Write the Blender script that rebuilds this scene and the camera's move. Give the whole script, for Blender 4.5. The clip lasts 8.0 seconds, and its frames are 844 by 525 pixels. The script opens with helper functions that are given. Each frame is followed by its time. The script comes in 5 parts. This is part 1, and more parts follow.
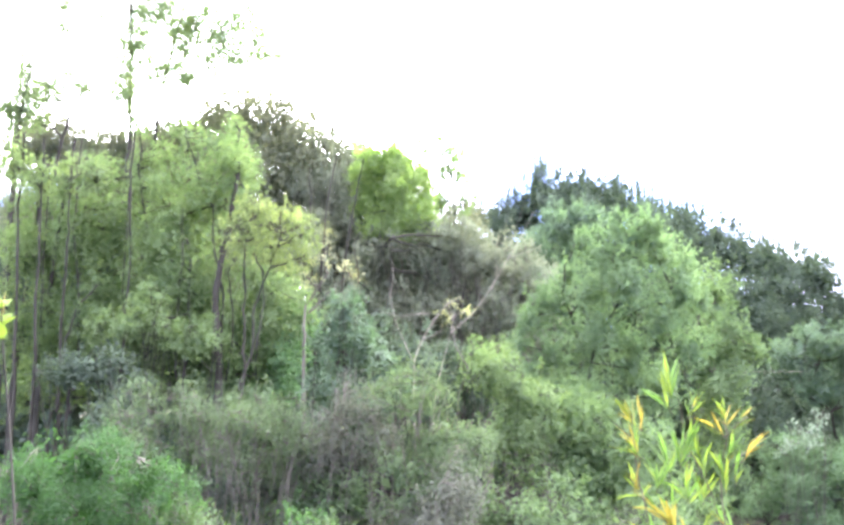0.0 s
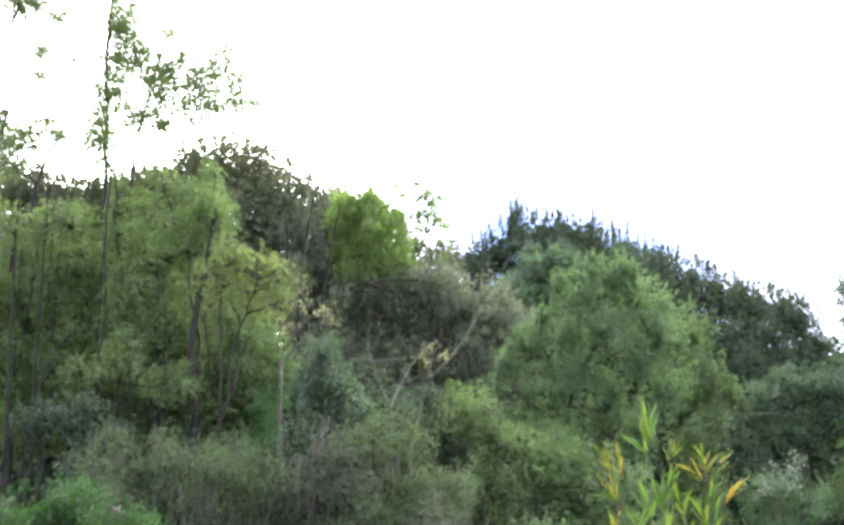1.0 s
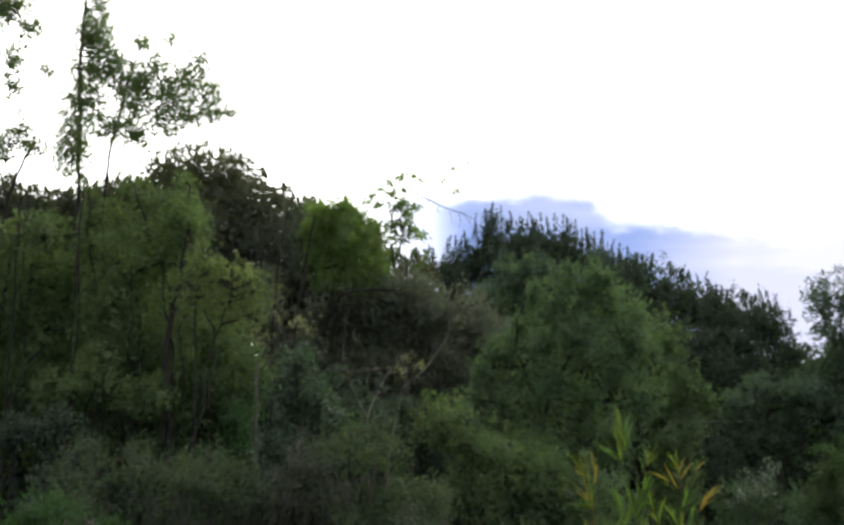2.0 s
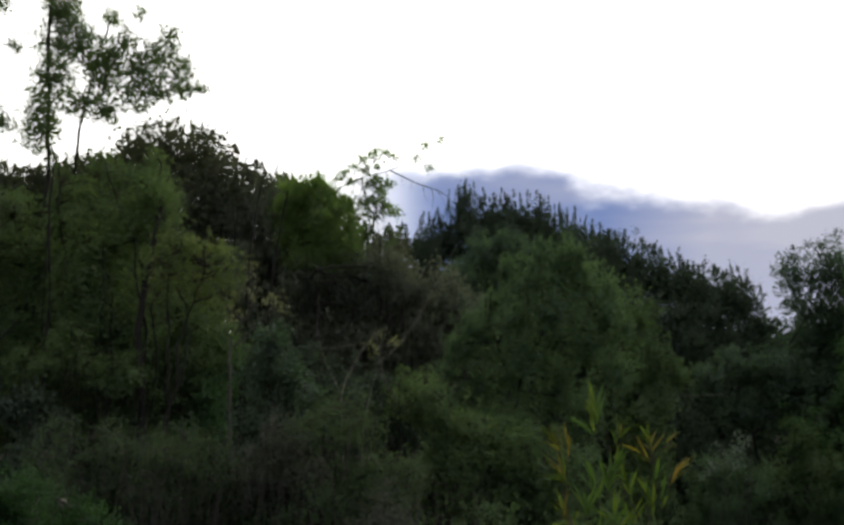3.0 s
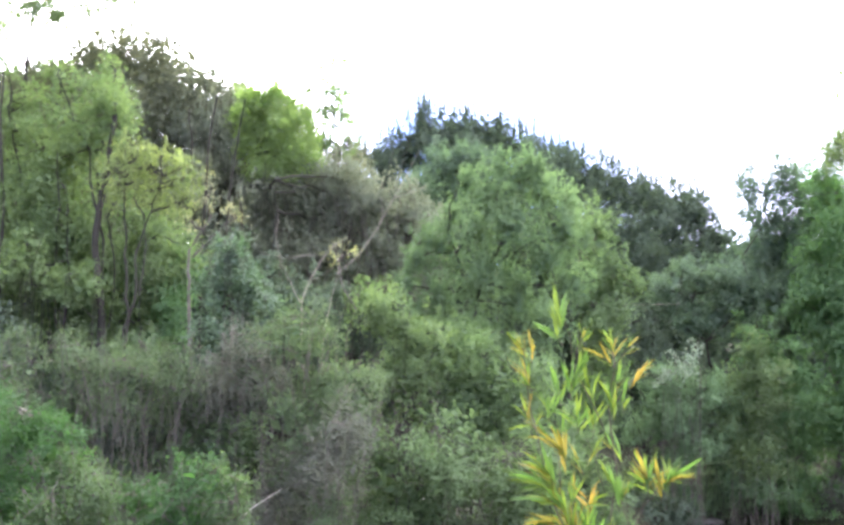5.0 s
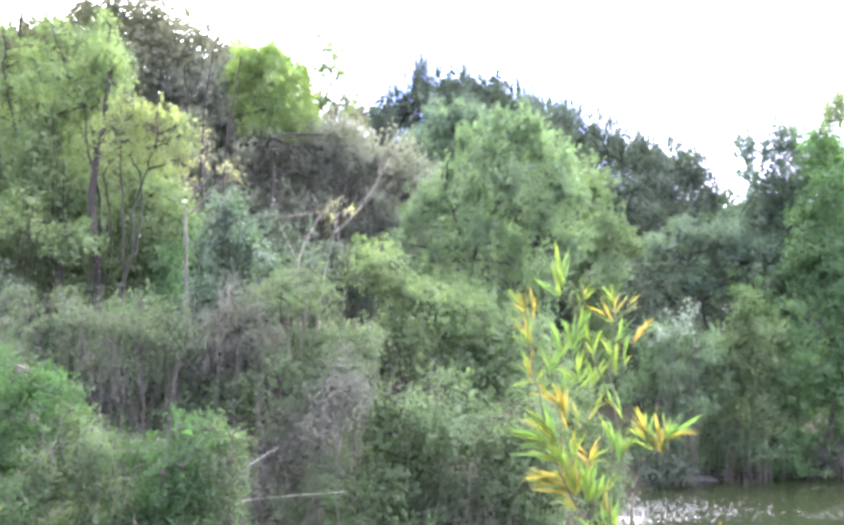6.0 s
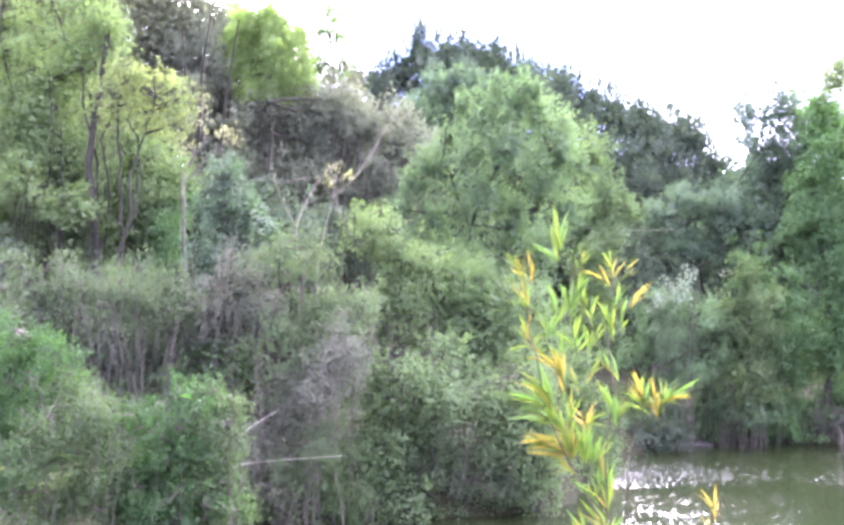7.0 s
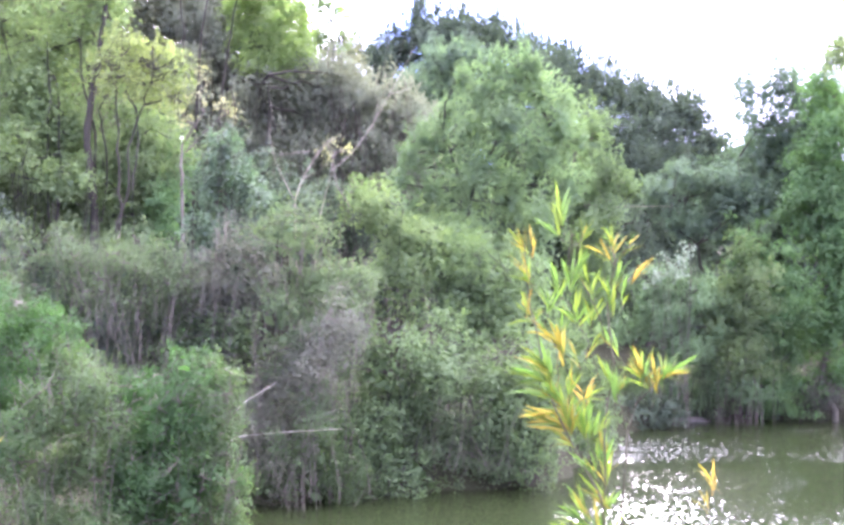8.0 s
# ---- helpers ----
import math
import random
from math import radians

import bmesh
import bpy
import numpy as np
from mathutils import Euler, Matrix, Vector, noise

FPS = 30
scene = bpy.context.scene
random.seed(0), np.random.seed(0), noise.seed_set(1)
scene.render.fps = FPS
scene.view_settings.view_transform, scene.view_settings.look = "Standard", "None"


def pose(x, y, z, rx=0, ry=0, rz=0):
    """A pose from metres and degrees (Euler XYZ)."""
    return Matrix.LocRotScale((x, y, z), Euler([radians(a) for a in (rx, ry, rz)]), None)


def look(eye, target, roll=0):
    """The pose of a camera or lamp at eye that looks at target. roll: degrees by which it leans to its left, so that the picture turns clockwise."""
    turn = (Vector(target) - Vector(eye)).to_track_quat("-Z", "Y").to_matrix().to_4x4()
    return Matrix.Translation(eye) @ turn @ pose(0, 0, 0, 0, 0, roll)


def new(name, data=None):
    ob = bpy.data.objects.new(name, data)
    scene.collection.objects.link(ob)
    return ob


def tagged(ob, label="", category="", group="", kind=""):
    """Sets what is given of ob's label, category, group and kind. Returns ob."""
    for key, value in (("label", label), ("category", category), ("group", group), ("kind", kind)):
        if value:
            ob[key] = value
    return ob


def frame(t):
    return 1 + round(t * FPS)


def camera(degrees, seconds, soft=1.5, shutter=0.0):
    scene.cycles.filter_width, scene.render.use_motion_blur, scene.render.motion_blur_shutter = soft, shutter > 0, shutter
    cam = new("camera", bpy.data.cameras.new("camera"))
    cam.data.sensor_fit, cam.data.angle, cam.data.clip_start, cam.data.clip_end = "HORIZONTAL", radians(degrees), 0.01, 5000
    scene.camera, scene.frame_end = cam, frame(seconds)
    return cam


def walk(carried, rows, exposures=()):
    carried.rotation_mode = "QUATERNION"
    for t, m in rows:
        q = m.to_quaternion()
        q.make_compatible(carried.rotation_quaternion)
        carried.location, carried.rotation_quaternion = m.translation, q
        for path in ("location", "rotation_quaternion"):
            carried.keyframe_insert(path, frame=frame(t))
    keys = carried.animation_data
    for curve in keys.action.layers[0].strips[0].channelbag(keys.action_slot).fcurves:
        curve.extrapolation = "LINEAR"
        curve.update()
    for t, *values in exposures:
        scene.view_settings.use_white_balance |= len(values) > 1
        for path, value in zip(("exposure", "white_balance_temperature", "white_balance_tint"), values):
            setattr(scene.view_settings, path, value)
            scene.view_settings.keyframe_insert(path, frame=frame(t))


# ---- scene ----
cam = camera(42.0, 8.0, soft=3.3)
walk(cam, [
    (0.0, pose(0.045, 0, 5.022, 100.370, 0, 6.350) @ pose(0, 0, 0, 0, 0, 1.685)),
    (0.5, pose(0.042, 0, 5.028, 101.589, 0, 5.805) @ pose(0, 0, 0, 0, 0, 1.372)),
    (1.0, pose(0.042, 0, 5.032, 102.710, 0, 5.174) @ pose(0, 0, 0, 0, 0, 1.046)),
    (1.5, pose(0.045, 0, 5.034, 103.335, 0, 4.532) @ pose(0, 0, 0, 0, 0, 0.794)),
    (3.0, pose(0.045, 0, 5.026, 102.026, 0, 2.439) @ pose(0, 0, 0, 0, 0, -0.013)),
    (3.5, pose(0.042, 0, 5.024, 100.823, 0, 1.700) @ pose(0, 0, 0, 0, 0, -0.182)),
    (4.0, pose(0.045, 0, 5.022, 99.642, 0, 1.065) @ pose(0, 0, 0, 0, 0, -0.259)),
    (4.5, pose(0.038, 0, 5.018, 98.483, 0, 0.602) @ pose(0, 0, 0, 0, 0, -0.291)),
    (5.0, pose(0.02, 0, 5.012, 97.359, 0, 0.273) @ pose(0, 0, 0, 0, 0, -0.310)),
    (6.5, pose(-0.002, 0, 5.003, 94.271, 0, 0.035) @ pose(0, 0, 0, 0, 0, -0.125)),
    (7.0, pose(0, 0, 5.000, 93.432, 0, 0.000) @ pose(0, 0, 0, 0, 0, -0.000)),
    (7.5, pose(-0.008, 0, 5.000, 92.705, 0, -0.047) @ pose(0, 0, 0, 0, 0, 0.192)),
    (8.0, pose(-0.012, 0, 4.997, 92.107, 0, -0.123) @ pose(0, 0, 0, 0, 0, 0.452)),
], exposures=[
    (0.0, 3.46, 6000, 23), (0.5, 3.22, 6000, 23), (1.0, 2.2, 6200, 17), (1.5, 1.0, 6500, 10), (2.2, -0.1, 6500, 10),
    (2.8, -0.7, 6500, 10), (3.1, -0.7, 6500, 10), (3.5, 0.02, 6500, 10), (4.0, 0.9, 6500, 10), (4.5, 1.88, 6400, 12),
    (5.0, 2.74, 6020, 22), (5.5, 3.08, 5950, 25), (6.5, 3.5, 5760, 40), (8.0, 3.46, 5760, 41),
])

# ---- daylight: sun high in front, thin bright cloud round it, a blue-grey bank low down ----
SUN_AZ, SUN_EL = radians(13.0), radians(34.0)
sun_dir = Vector((math.sin(SUN_AZ) * math.cos(SUN_EL), math.cos(SUN_AZ) * math.cos(SUN_EL), math.sin(SUN_EL)))

world = bpy.data.worlds.new("sky")
scene.world = world
world.use_nodes = True
wn, wl = world.node_tree.nodes, world.node_tree.links
wn.clear()


def wnode(kind, **props):
    n = wn.new(kind)
    for key, value in props.items():
        if key == "inputs":
            for slot, v in value.items():
                n.inputs[slot].default_value = v
        elif key == "operation":
            n.operation = value
        elif key == "data_type":
            n.data_type = value
    return n


out = wnode("ShaderNodeOutputWorld")
bg = wnode("ShaderNodeBackground", inputs={"Strength": 0.1})
wl.new(bg.outputs[0], out.inputs[0])
sky = wnode("ShaderNodeTexSky")
sky.sky_type = "NISHITA"
sky.sun_disc = False
sky.sun_elevation, sky.sun_rotation = SUN_EL, SUN_AZ
sky.air_density, sky.dust_density = 1.0, 2.0
coord = wnode("ShaderNodeTexCoord")
sep = wnode("ShaderNodeSeparateXYZ")
wl.new(coord.outputs["Generated"], sep.inputs[0])
# brightness of the thin cloud falls off away from the sun
dot = wnode("ShaderNodeVectorMath", operation="DOT_PRODUCT")
wl.new(coord.outputs["Generated"], dot.inputs[0])
dot.inputs[1].default_value = sun_dir
glow = wnode("ShaderNodeMapRange", inputs={"From Min": 0.1, "From Max": 0.9, "To Min": 0.0, "To Max": 1.0})
wl.new(dot.outputs["Value"], glow.inputs["Value"])
glow2 = wnode("ShaderNodeMath", operation="POWER", inputs={1: 2.0})
wl.new(glow.outputs[0], glow2.inputs[0])
lum = wnode("ShaderNodeMath", operation="MULTIPLY_ADD", inputs={1: 26.0, 2: 13.0})
wl.new(glow2.outputs[0], lum.inputs[0])
white = wnode("ShaderNodeVectorMath", operation="SCALE")
white.inputs[0].default_value = (1.0, 0.985, 0.96)
wl.new(lum.outputs[0], white.inputs["Scale"])
# thin cloud cover, broken away from the sun
stretch = wnode("ShaderNodeMapping")
stretch.inputs["Scale"].default_value = (1.0, 1.0, 1.8)
wl.new(coord.outputs["Generated"], stretch.inputs[0])
n1 = wnode("ShaderNodeTexNoise", inputs={"Scale": 2.2, "Detail": 6.0, "Roughness": 0.55})
wl.new(stretch.outputs[0], n1.inputs["Vector"])
cover = wnode("ShaderNodeMath", operation="MULTIPLY_ADD", inputs={1: 1.6, 2: -0.35})
wl.new(n1.outputs["Fac"], cover.inputs[0])
cover2 = wnode("ShaderNodeMath", operation="MULTIPLY_ADD", inputs={1: 2.2})
wl.new(glow.outputs[0], cover2.inputs[0])
wl.new(cover.outputs[0], cover2.inputs[2])
cover2.use_clamp = True
mix1 = wnode("ShaderNodeMix", data_type="RGBA")
wl.new(cover2.outputs[0], mix1.inputs["Factor"])
wl.new(sky.outputs[0], mix1.inputs[6])
wl.new(white.outputs[0], mix1.inputs[7])
# the low bank
n2 = wnode("ShaderNodeTexNoise", inputs={"Scale": 8.0, "Detail": 5.0, "Roughness": 0.5})
wl.new(stretch.outputs[0], n2.inputs["Vector"])
edge = wnode("ShaderNodeMath", operation="MULTIPLY_ADD", inputs={1: 0.10, 2: -0.05})
wl.new(n2.outputs["Fac"], edge.inputs[0])
absx = wnode("ShaderNodeMath", operation="ABSOLUTE")
wl.new(sep.outputs["X"], absx.inputs[0])
tiltx = wnode("ShaderNodeMath", operation="MULTIPLY_ADD", inputs={1: 0.13})
wl.new(absx.outputs[0], tiltx.inputs[0])
wl.new(sep.outputs["Z"], tiltx.inputs[2])
level = wnode("ShaderNodeMath", operation="ADD")
wl.new(tiltx.outputs[0], level.inputs[0])
wl.new(edge.outputs[0], level.inputs[1])
bank = wnode("ShaderNodeMapRange", inputs={"From Min": 0.312, "From Max": 0.272, "To Min": 0.0, "To Max": 1.0})
bank.interpolation_type = "SMOOTHSTEP"
wl.new(level.outputs[0], bank.inputs["Value"])
n3 = wnode("ShaderNodeTexNoise", inputs={"Scale": 3.0, "Detail": 4.0})
low = wnode("ShaderNodeMapping")
low.inputs["Scale"].default_value = (1.0, 1.0, 5.0)
wl.new(coord.outputs["Generated"], low.inputs[0])
wl.new(low.outputs[0], n3.inputs["Vector"])
pale = wnode("ShaderNodeMapRange", inputs={"From Min": 0.46, "From Max": 0.70, "To Min": 0.0, "To Max": 0.7})
wl.new(n3.outputs["Fac"], pale.inputs["Value"])
bankcol = wnode("ShaderNodeMix", data_type="RGBA")
bankcol.inputs[6].default_value = (2.8, 4.0, 8.0, 1)
bankcol.inputs[7].default_value = (8.6, 8.7, 10.4, 1)
right = wnode("ShaderNodeMapRange", inputs={"From Min": 0.12, "From Max": 0.21, "To Min": 0.0, "To Max": 0.8})
wl.new(sep.outputs["X"], right.inputs["Value"])
paler = wnode("ShaderNodeMath", operation="ADD")
paler.use_clamp = True
wl.new(pale.outputs[0], paler.inputs[0])
wl.new(right.outputs[0], paler.inputs[1])
wl.new(paler.outputs[0], bankcol.inputs["Factor"])
mix2 = wnode("ShaderNodeMix", data_type="RGBA")
off = wnode("ShaderNodeMath", operation="ADD", inputs={1: 0.17})
wl.new(sep.outputs["X"], off.inputs[0])
away = wnode("ShaderNodeMath", operation="ABSOLUTE")
wl.new(off.outputs[0], away.inputs[0])
side = wnode("ShaderNodeMapRange", inputs={"From Min": 0.0, "From Max": 0.155, "To Min": 0.0, "To Max": 1.0})
side.interpolation_type = "SMOOTHSTEP"
wl.new(away.outputs[0], side.inputs["Value"])
bank_side = wnode("ShaderNodeMath", operation="MULTIPLY")
wl.new(bank.outputs[0], bank_side.inputs[0])
wl.new(side.outputs[0], bank_side.inputs[1])
wl.new(bank_side.outputs[0], mix2.inputs["Factor"])
wl.new(mix1.outputs[2], mix2.inputs[6])
wl.new(bankcol.outputs[2], mix2.inputs[7])
wl.new(mix2.outputs[2], bg.inputs["Color"])

sun = new("sun", bpy.data.lights.new("sun", "SUN"))
sun.data.energy, sun.data.angle, sun.data.color = 0.7, radians(3.0), (1.0, 0.93, 0.80)
sun.matrix_world = look(tuple(sun_dir * 60), (0, 0, 0))

# ---- materials ----


def material(name):
    m = bpy.data.materials.new(name)
    m.use_nodes = True
    m.node_tree.nodes.clear()
    return m, m.node_tree.nodes, m.node_tree.links


def leaf_material(name, dark, light, through_col, gloss=0.06, share=0.42, patch=0.5):
    """Leaf: two greens mixed leaf by leaf and patch by patch, light passing through, a faint waxy gloss."""
    m, n, l = material(name)
    o = n.new("ShaderNodeOutputMaterial")
    geo = n.new("ShaderNodeNewGeometry")
    tex = n.new("ShaderNodeTexNoise")
    tex.inputs["Scale"].default_value, tex.inputs["Detail"].default_value = patch, 3.0
    l.new(geo.outputs["Position"], tex.inputs["Vector"])
    f = n.new("ShaderNodeMath")
    f.operation = "MULTIPLY_ADD"
    f.inputs[1].default_value = 0.45
    l.new(geo.outputs["Random Per Island"], f.inputs[0])
    f2 = n.new("ShaderNodeMapRange")
    f2.inputs["From Min"].default_value, f2.inputs["From Max"].default_value = 0.3, 0.7
    f2.inputs["To Min"].default_value, f2.inputs["To Max"].default_value = -0.05, 0.6
    l.new(tex.outputs["Fac"], f2.inputs["Value"])
    l.new(f2.outputs[0], f.inputs[2])
    f.use_clamp = True
    c = n.new("ShaderNodeMix")
    c.data_type = "RGBA"
    c.inputs[6].default_value, c.inputs[7].default_value = (*dark, 1), (*light, 1)
    l.new(f.outputs[0], c.inputs["Factor"])
    ct = n.new("ShaderNodeMix")
    ct.data_type = "RGBA"
    ct.blend_type = "MULTIPLY"
    ct.inputs["Factor"].default_value = 1.0
    ct.inputs[7].default_value = (*(1.7 * share * k for k in through_col), 1)
    l.new(c.outputs[2], ct.inputs[6])
    d = n.new("ShaderNodeBsdfDiffuse")
    t = n.new("ShaderNodeBsdfTranslucent")
    g = n.new("ShaderNodeBsdfGlossy")
    g.inputs["Roughness"].default_value = 0.6
    l.new(c.outputs[2], d.inputs["Color"])
    l.new(ct.outputs[2], t.inputs["Color"])
    a = n.new("ShaderNodeAddShader")
    l.new(d.outputs[0], a.inputs[0])
    l.new(t.outputs[0], a.inputs[1])
    b = n.new("ShaderNodeMixShader")
    b.inputs[0].default_value = gloss
    l.new(a.outputs[0], b.inputs[1])
    l.new(g.outputs[0], b.inputs[2])
    l.new(b.outputs[0], o.inputs[0])
    return m


def bark_material(name, dark, light, scale=9.0):
    m, n, l = material(name)
    o = n.new("ShaderNodeOutputMaterial")
    p = n.new("ShaderNodeBsdfPrincipled")
    p.inputs["Roughness"].default_value, p.inputs["Specular IOR Level"].default_value = 0.9, 0.12
    tc = n.new("ShaderNodeTexCoord")
    mp = n.new("ShaderNodeMapping")
    mp.inputs["Scale"].default_value = (1, 1, 0.25)
    l.new(tc.outputs["Object"], mp.inputs[0])
    t = n.new("ShaderNodeTexNoise")
    t.inputs["Scale"].default_value, t.inputs["Detail"].default_value = scale, 6.0
    l.new(mp.outputs[0], t.inputs["Vector"])
    t2 = n.new("ShaderNodeTexNoise")
    t2.inputs["Scale"].default_value = 0.8
    l.new(tc.outputs["Object"], t2.inputs["Vector"])
    r = n.new("ShaderNodeMath")
    r.operation = "MULTIPLY_ADD"
    r.inputs[1].default_value = 0.5
    l.new(t.outputs["Fac"], r.inputs[0])
    r2 = n.new("ShaderNodeMath")
    r2.operation = "MULTIPLY"
    r2.inputs[1].default_value = 0.5
    l.new(t2.outputs["Fac"], r2.inputs[0])
    l.new(r2.outputs[0], r.inputs[2])
    s = n.new("ShaderNodeMapRange")
    s.inputs["From Min"].default_value, s.inputs["From Max"].default_value = 0.35, 0.65
    l.new(r.outputs[0], s.inputs["Value"])
    c = n.new("ShaderNodeMix")
    c.data_type = "RGBA"
    c.inputs[6].default_value, c.inputs[7].default_value = (*dark, 1), (*light, 1)
    l.new(s.outputs[0], c.inputs["Factor"])
    l.new(c.outputs[2], p.inputs["Base Color"])
    bmp = n.new("ShaderNodeBump")
    bmp.inputs["Strength"].default_value, bmp.inputs["Distance"].default_value = 0.6, 0.02
    l.new(t.outputs["Fac"], bmp.inputs["Height"])
    l.new(bmp.outputs[0], p.inputs["Normal"])
    l.new(p.outputs[0], o.inputs[0])
    return m


LEAF = {
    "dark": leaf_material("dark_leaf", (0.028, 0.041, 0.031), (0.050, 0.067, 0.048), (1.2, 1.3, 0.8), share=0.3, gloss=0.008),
    "light": leaf_material("light_leaf", (0.038, 0.061, 0.029), (0.074, 0.103, 0.049), (1.3, 1.37, 0.73), share=0.5, gloss=0.01),
    "yellow": leaf_material("yellow_green_leaf", (0.053, 0.077, 0.034), (0.098, 0.119, 0.053), (1.3, 1.33, 0.7), share=0.5, gloss=0.015),
    "glow": leaf_material("fresh_leaf", (0.056, 0.083, 0.032), (0.087, 0.119, 0.048), (1.38, 1.52, 0.7), share=0.8, gloss=0.02),
    "crown": leaf_material("high_crown_leaf", (0.040, 0.060, 0.030), (0.070, 0.094, 0.046), (1.45, 1.5, 0.75), share=0.66, gloss=0.02),
    "grey": leaf_material("grey_green_leaf", (0.038, 0.060, 0.031), (0.067, 0.097, 0.048), (1.2, 1.3, 0.72), gloss=0.008),
    "brown": leaf_material("dry_leaf", (0.041, 0.046, 0.037), (0.064, 0.069, 0.055), (1.15, 1.2, 0.8), share=0.42, gloss=0.01),
    "reed": leaf_material("dry_green_leaf", (0.036, 0.054, 0.029), (0.056, 0.079, 0.041), (1.2, 1.25, 0.8), share=0.42, gloss=0.01),
    "mixed": leaf_material("mixed_olive_leaf", (0.024, 0.039, 0.019), (0.039, 0.060, 0.028), (1.25, 1.35, 0.7), share=0.45, gloss=0.01),
    "bush": leaf_material("bush_leaf", (0.015, 0.032, 0.013), (0.026, 0.053, 0.020), (1.2, 1.45, 0.68), share=0.45, gloss=0.01),
    "bank": leaf_material("bank_leaf", (0.030, 0.061, 0.029), (0.058, 0.099, 0.043), (1.25, 1.4, 0.7), share=0.45, gloss=0.01),
    "olive": leaf_material("dull_olive_leaf", (0.036, 0.044, 0.030), (0.074, 0.083, 0.056), (1.3, 1.25, 0.8), share=0.45, gloss=0.01),
    "silver": leaf_material("silver_leaf", (0.048, 0.082, 0.042), (0.084, 0.128, 0.068), (1.15, 1.25, 0.8), share=0.42, gloss=0.012),
    "feather": leaf_material("feathery_green_leaf", (0.044, 0.071, 0.040), (0.075, 0.109, 0.058), (1.2, 1.32, 0.75), share=0.45, gloss=0.012),
    "ivy": leaf_material("ivy_leaf", (0.023, 0.042, 0.026), (0.052, 0.079, 0.047), (1.2, 1.3, 0.8), share=0.4, gloss=0.03),
    "twiggy": leaf_material("withered_leaf", (0.064, 0.076, 0.055), (0.097, 0.110, 0.080), (1.15, 1.15, 0.85), share=0.42, gloss=0.008),
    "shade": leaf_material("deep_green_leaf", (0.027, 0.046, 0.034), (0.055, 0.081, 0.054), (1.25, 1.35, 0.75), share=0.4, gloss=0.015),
    "pale": leaf_material("pale_leaf", (0.085, 0.115, 0.082), (0.14, 0.175, 0.125), (1.1, 1.15, 0.9), share=0.4, gloss=0.04),
    "seed": leaf_material("cream_flower", (0.115, 0.125, 0.066), (0.19, 0.195, 0.105), (1.1, 1.15, 0.7), share=0.4, gloss=0.02),
    "shoot": leaf_material("willow_green_leaf", (0.027, 0.056, 0.015), (0.050, 0.086, 0.023), (1.2, 1.3, 0.6), share=0.45, patch=8.0, gloss=0.012),
    "lime": leaf_material("willow_lime_leaf", (0.043, 0.070, 0.014), (0.067, 0.095, 0.020), (1.2, 1.22, 0.55), share=0.45, patch=8.0, gloss=0.012),
    "gold": leaf_material("golden_leaf", (0.083, 0.078, 0.016), (0.130, 0.114, 0.023), (1.1, 1.05, 0.55), share=0.4, patch=8.0, gloss=0.012),
    "orange": leaf_material("orange_leaf", (0.14, 0.108, 0.020), (0.19, 0.143, 0.029), (1.1, 1.0, 0.55), share=0.4, patch=8.0, gloss=0.012),
}
BARK = {
    "dark": bark_material("dark_bark", (0.017, 0.016, 0.013), (0.044, 0.041, 0.034)),
    "grey": bark_material("grey_bark", (0.048, 0.044, 0.036), (0.120, 0.110, 0.092)),
    "twig": bark_material("willow_twig", (0.035, 0.036, 0.024), (0.085, 0.078, 0.050), 40.0),
    "stone": bark_material("grey_stone", (0.05, 0.047, 0.043), (0.12, 0.113, 0.105), 5.0),
    "weathered": bark_material("weathered_wood", (0.14, 0.122, 0.100), (0.28, 0.25, 0.208)),
    "pale": bark_material("bleached_wood", (0.20, 0.18, 0.155), (0.40, 0.37, 0.33)),
}


def ground_material():
    m, n, l = material("leaf_litter_soil")
    o = n.new("ShaderNodeOutputMaterial")
    p = n.new("ShaderNodeBsdfPrincipled")
    p.inputs["Roughness"].default_value, p.inputs["Specular IOR Level"].default_value = 0.95, 0.1
    tc = n.new("ShaderNodeNewGeometry")
    a = n.new("ShaderNodeTexNoise")
    a.inputs["Scale"].default_value, a.inputs["Detail"].default_value = 0.7, 8.0
    b = n.new("ShaderNodeTexNoise")
    b.inputs["Scale"].default_value, b.inputs["Detail"].default_value = 14.0, 6.0
    l.new(tc.outputs["Position"], a.inputs["Vector"])
    l.new(tc.outputs["Position"], b.inputs["Vector"])
    c = n.new("ShaderNodeMix")
    c.data_type = "RGBA"
    c.inputs[6].default_value, c.inputs[7].default_value = (0.018, 0.015, 0.011, 1), (0.018, 0.024, 0.010, 1)
    l.new(a.outputs["Fac"], c.inputs["Factor"])
    c2 = n.new("ShaderNodeMix")
    c2.data_type, c2.blend_type = "RGBA", "OVERLAY"
    c2.inputs["Factor"].default_value = 0.6
    l.new(c.outputs[2], c2.inputs[6])
    l.new(b.outputs["Fac"], c2.inputs[7])
    l.new(c2.outputs[2], p.inputs["Base Color"])
    bm_ = n.new("ShaderNodeBump")
    bm_.inputs["Strength"].default_value, bm_.inputs["Distance"].default_value = 0.7, 0.05
    l.new(b.outputs["Fac"], bm_.inputs["Height"])
    l.new(bm_.outputs[0], p.inputs["Normal"])
    l.new(p.outputs[0], o.inputs[0])
    return m


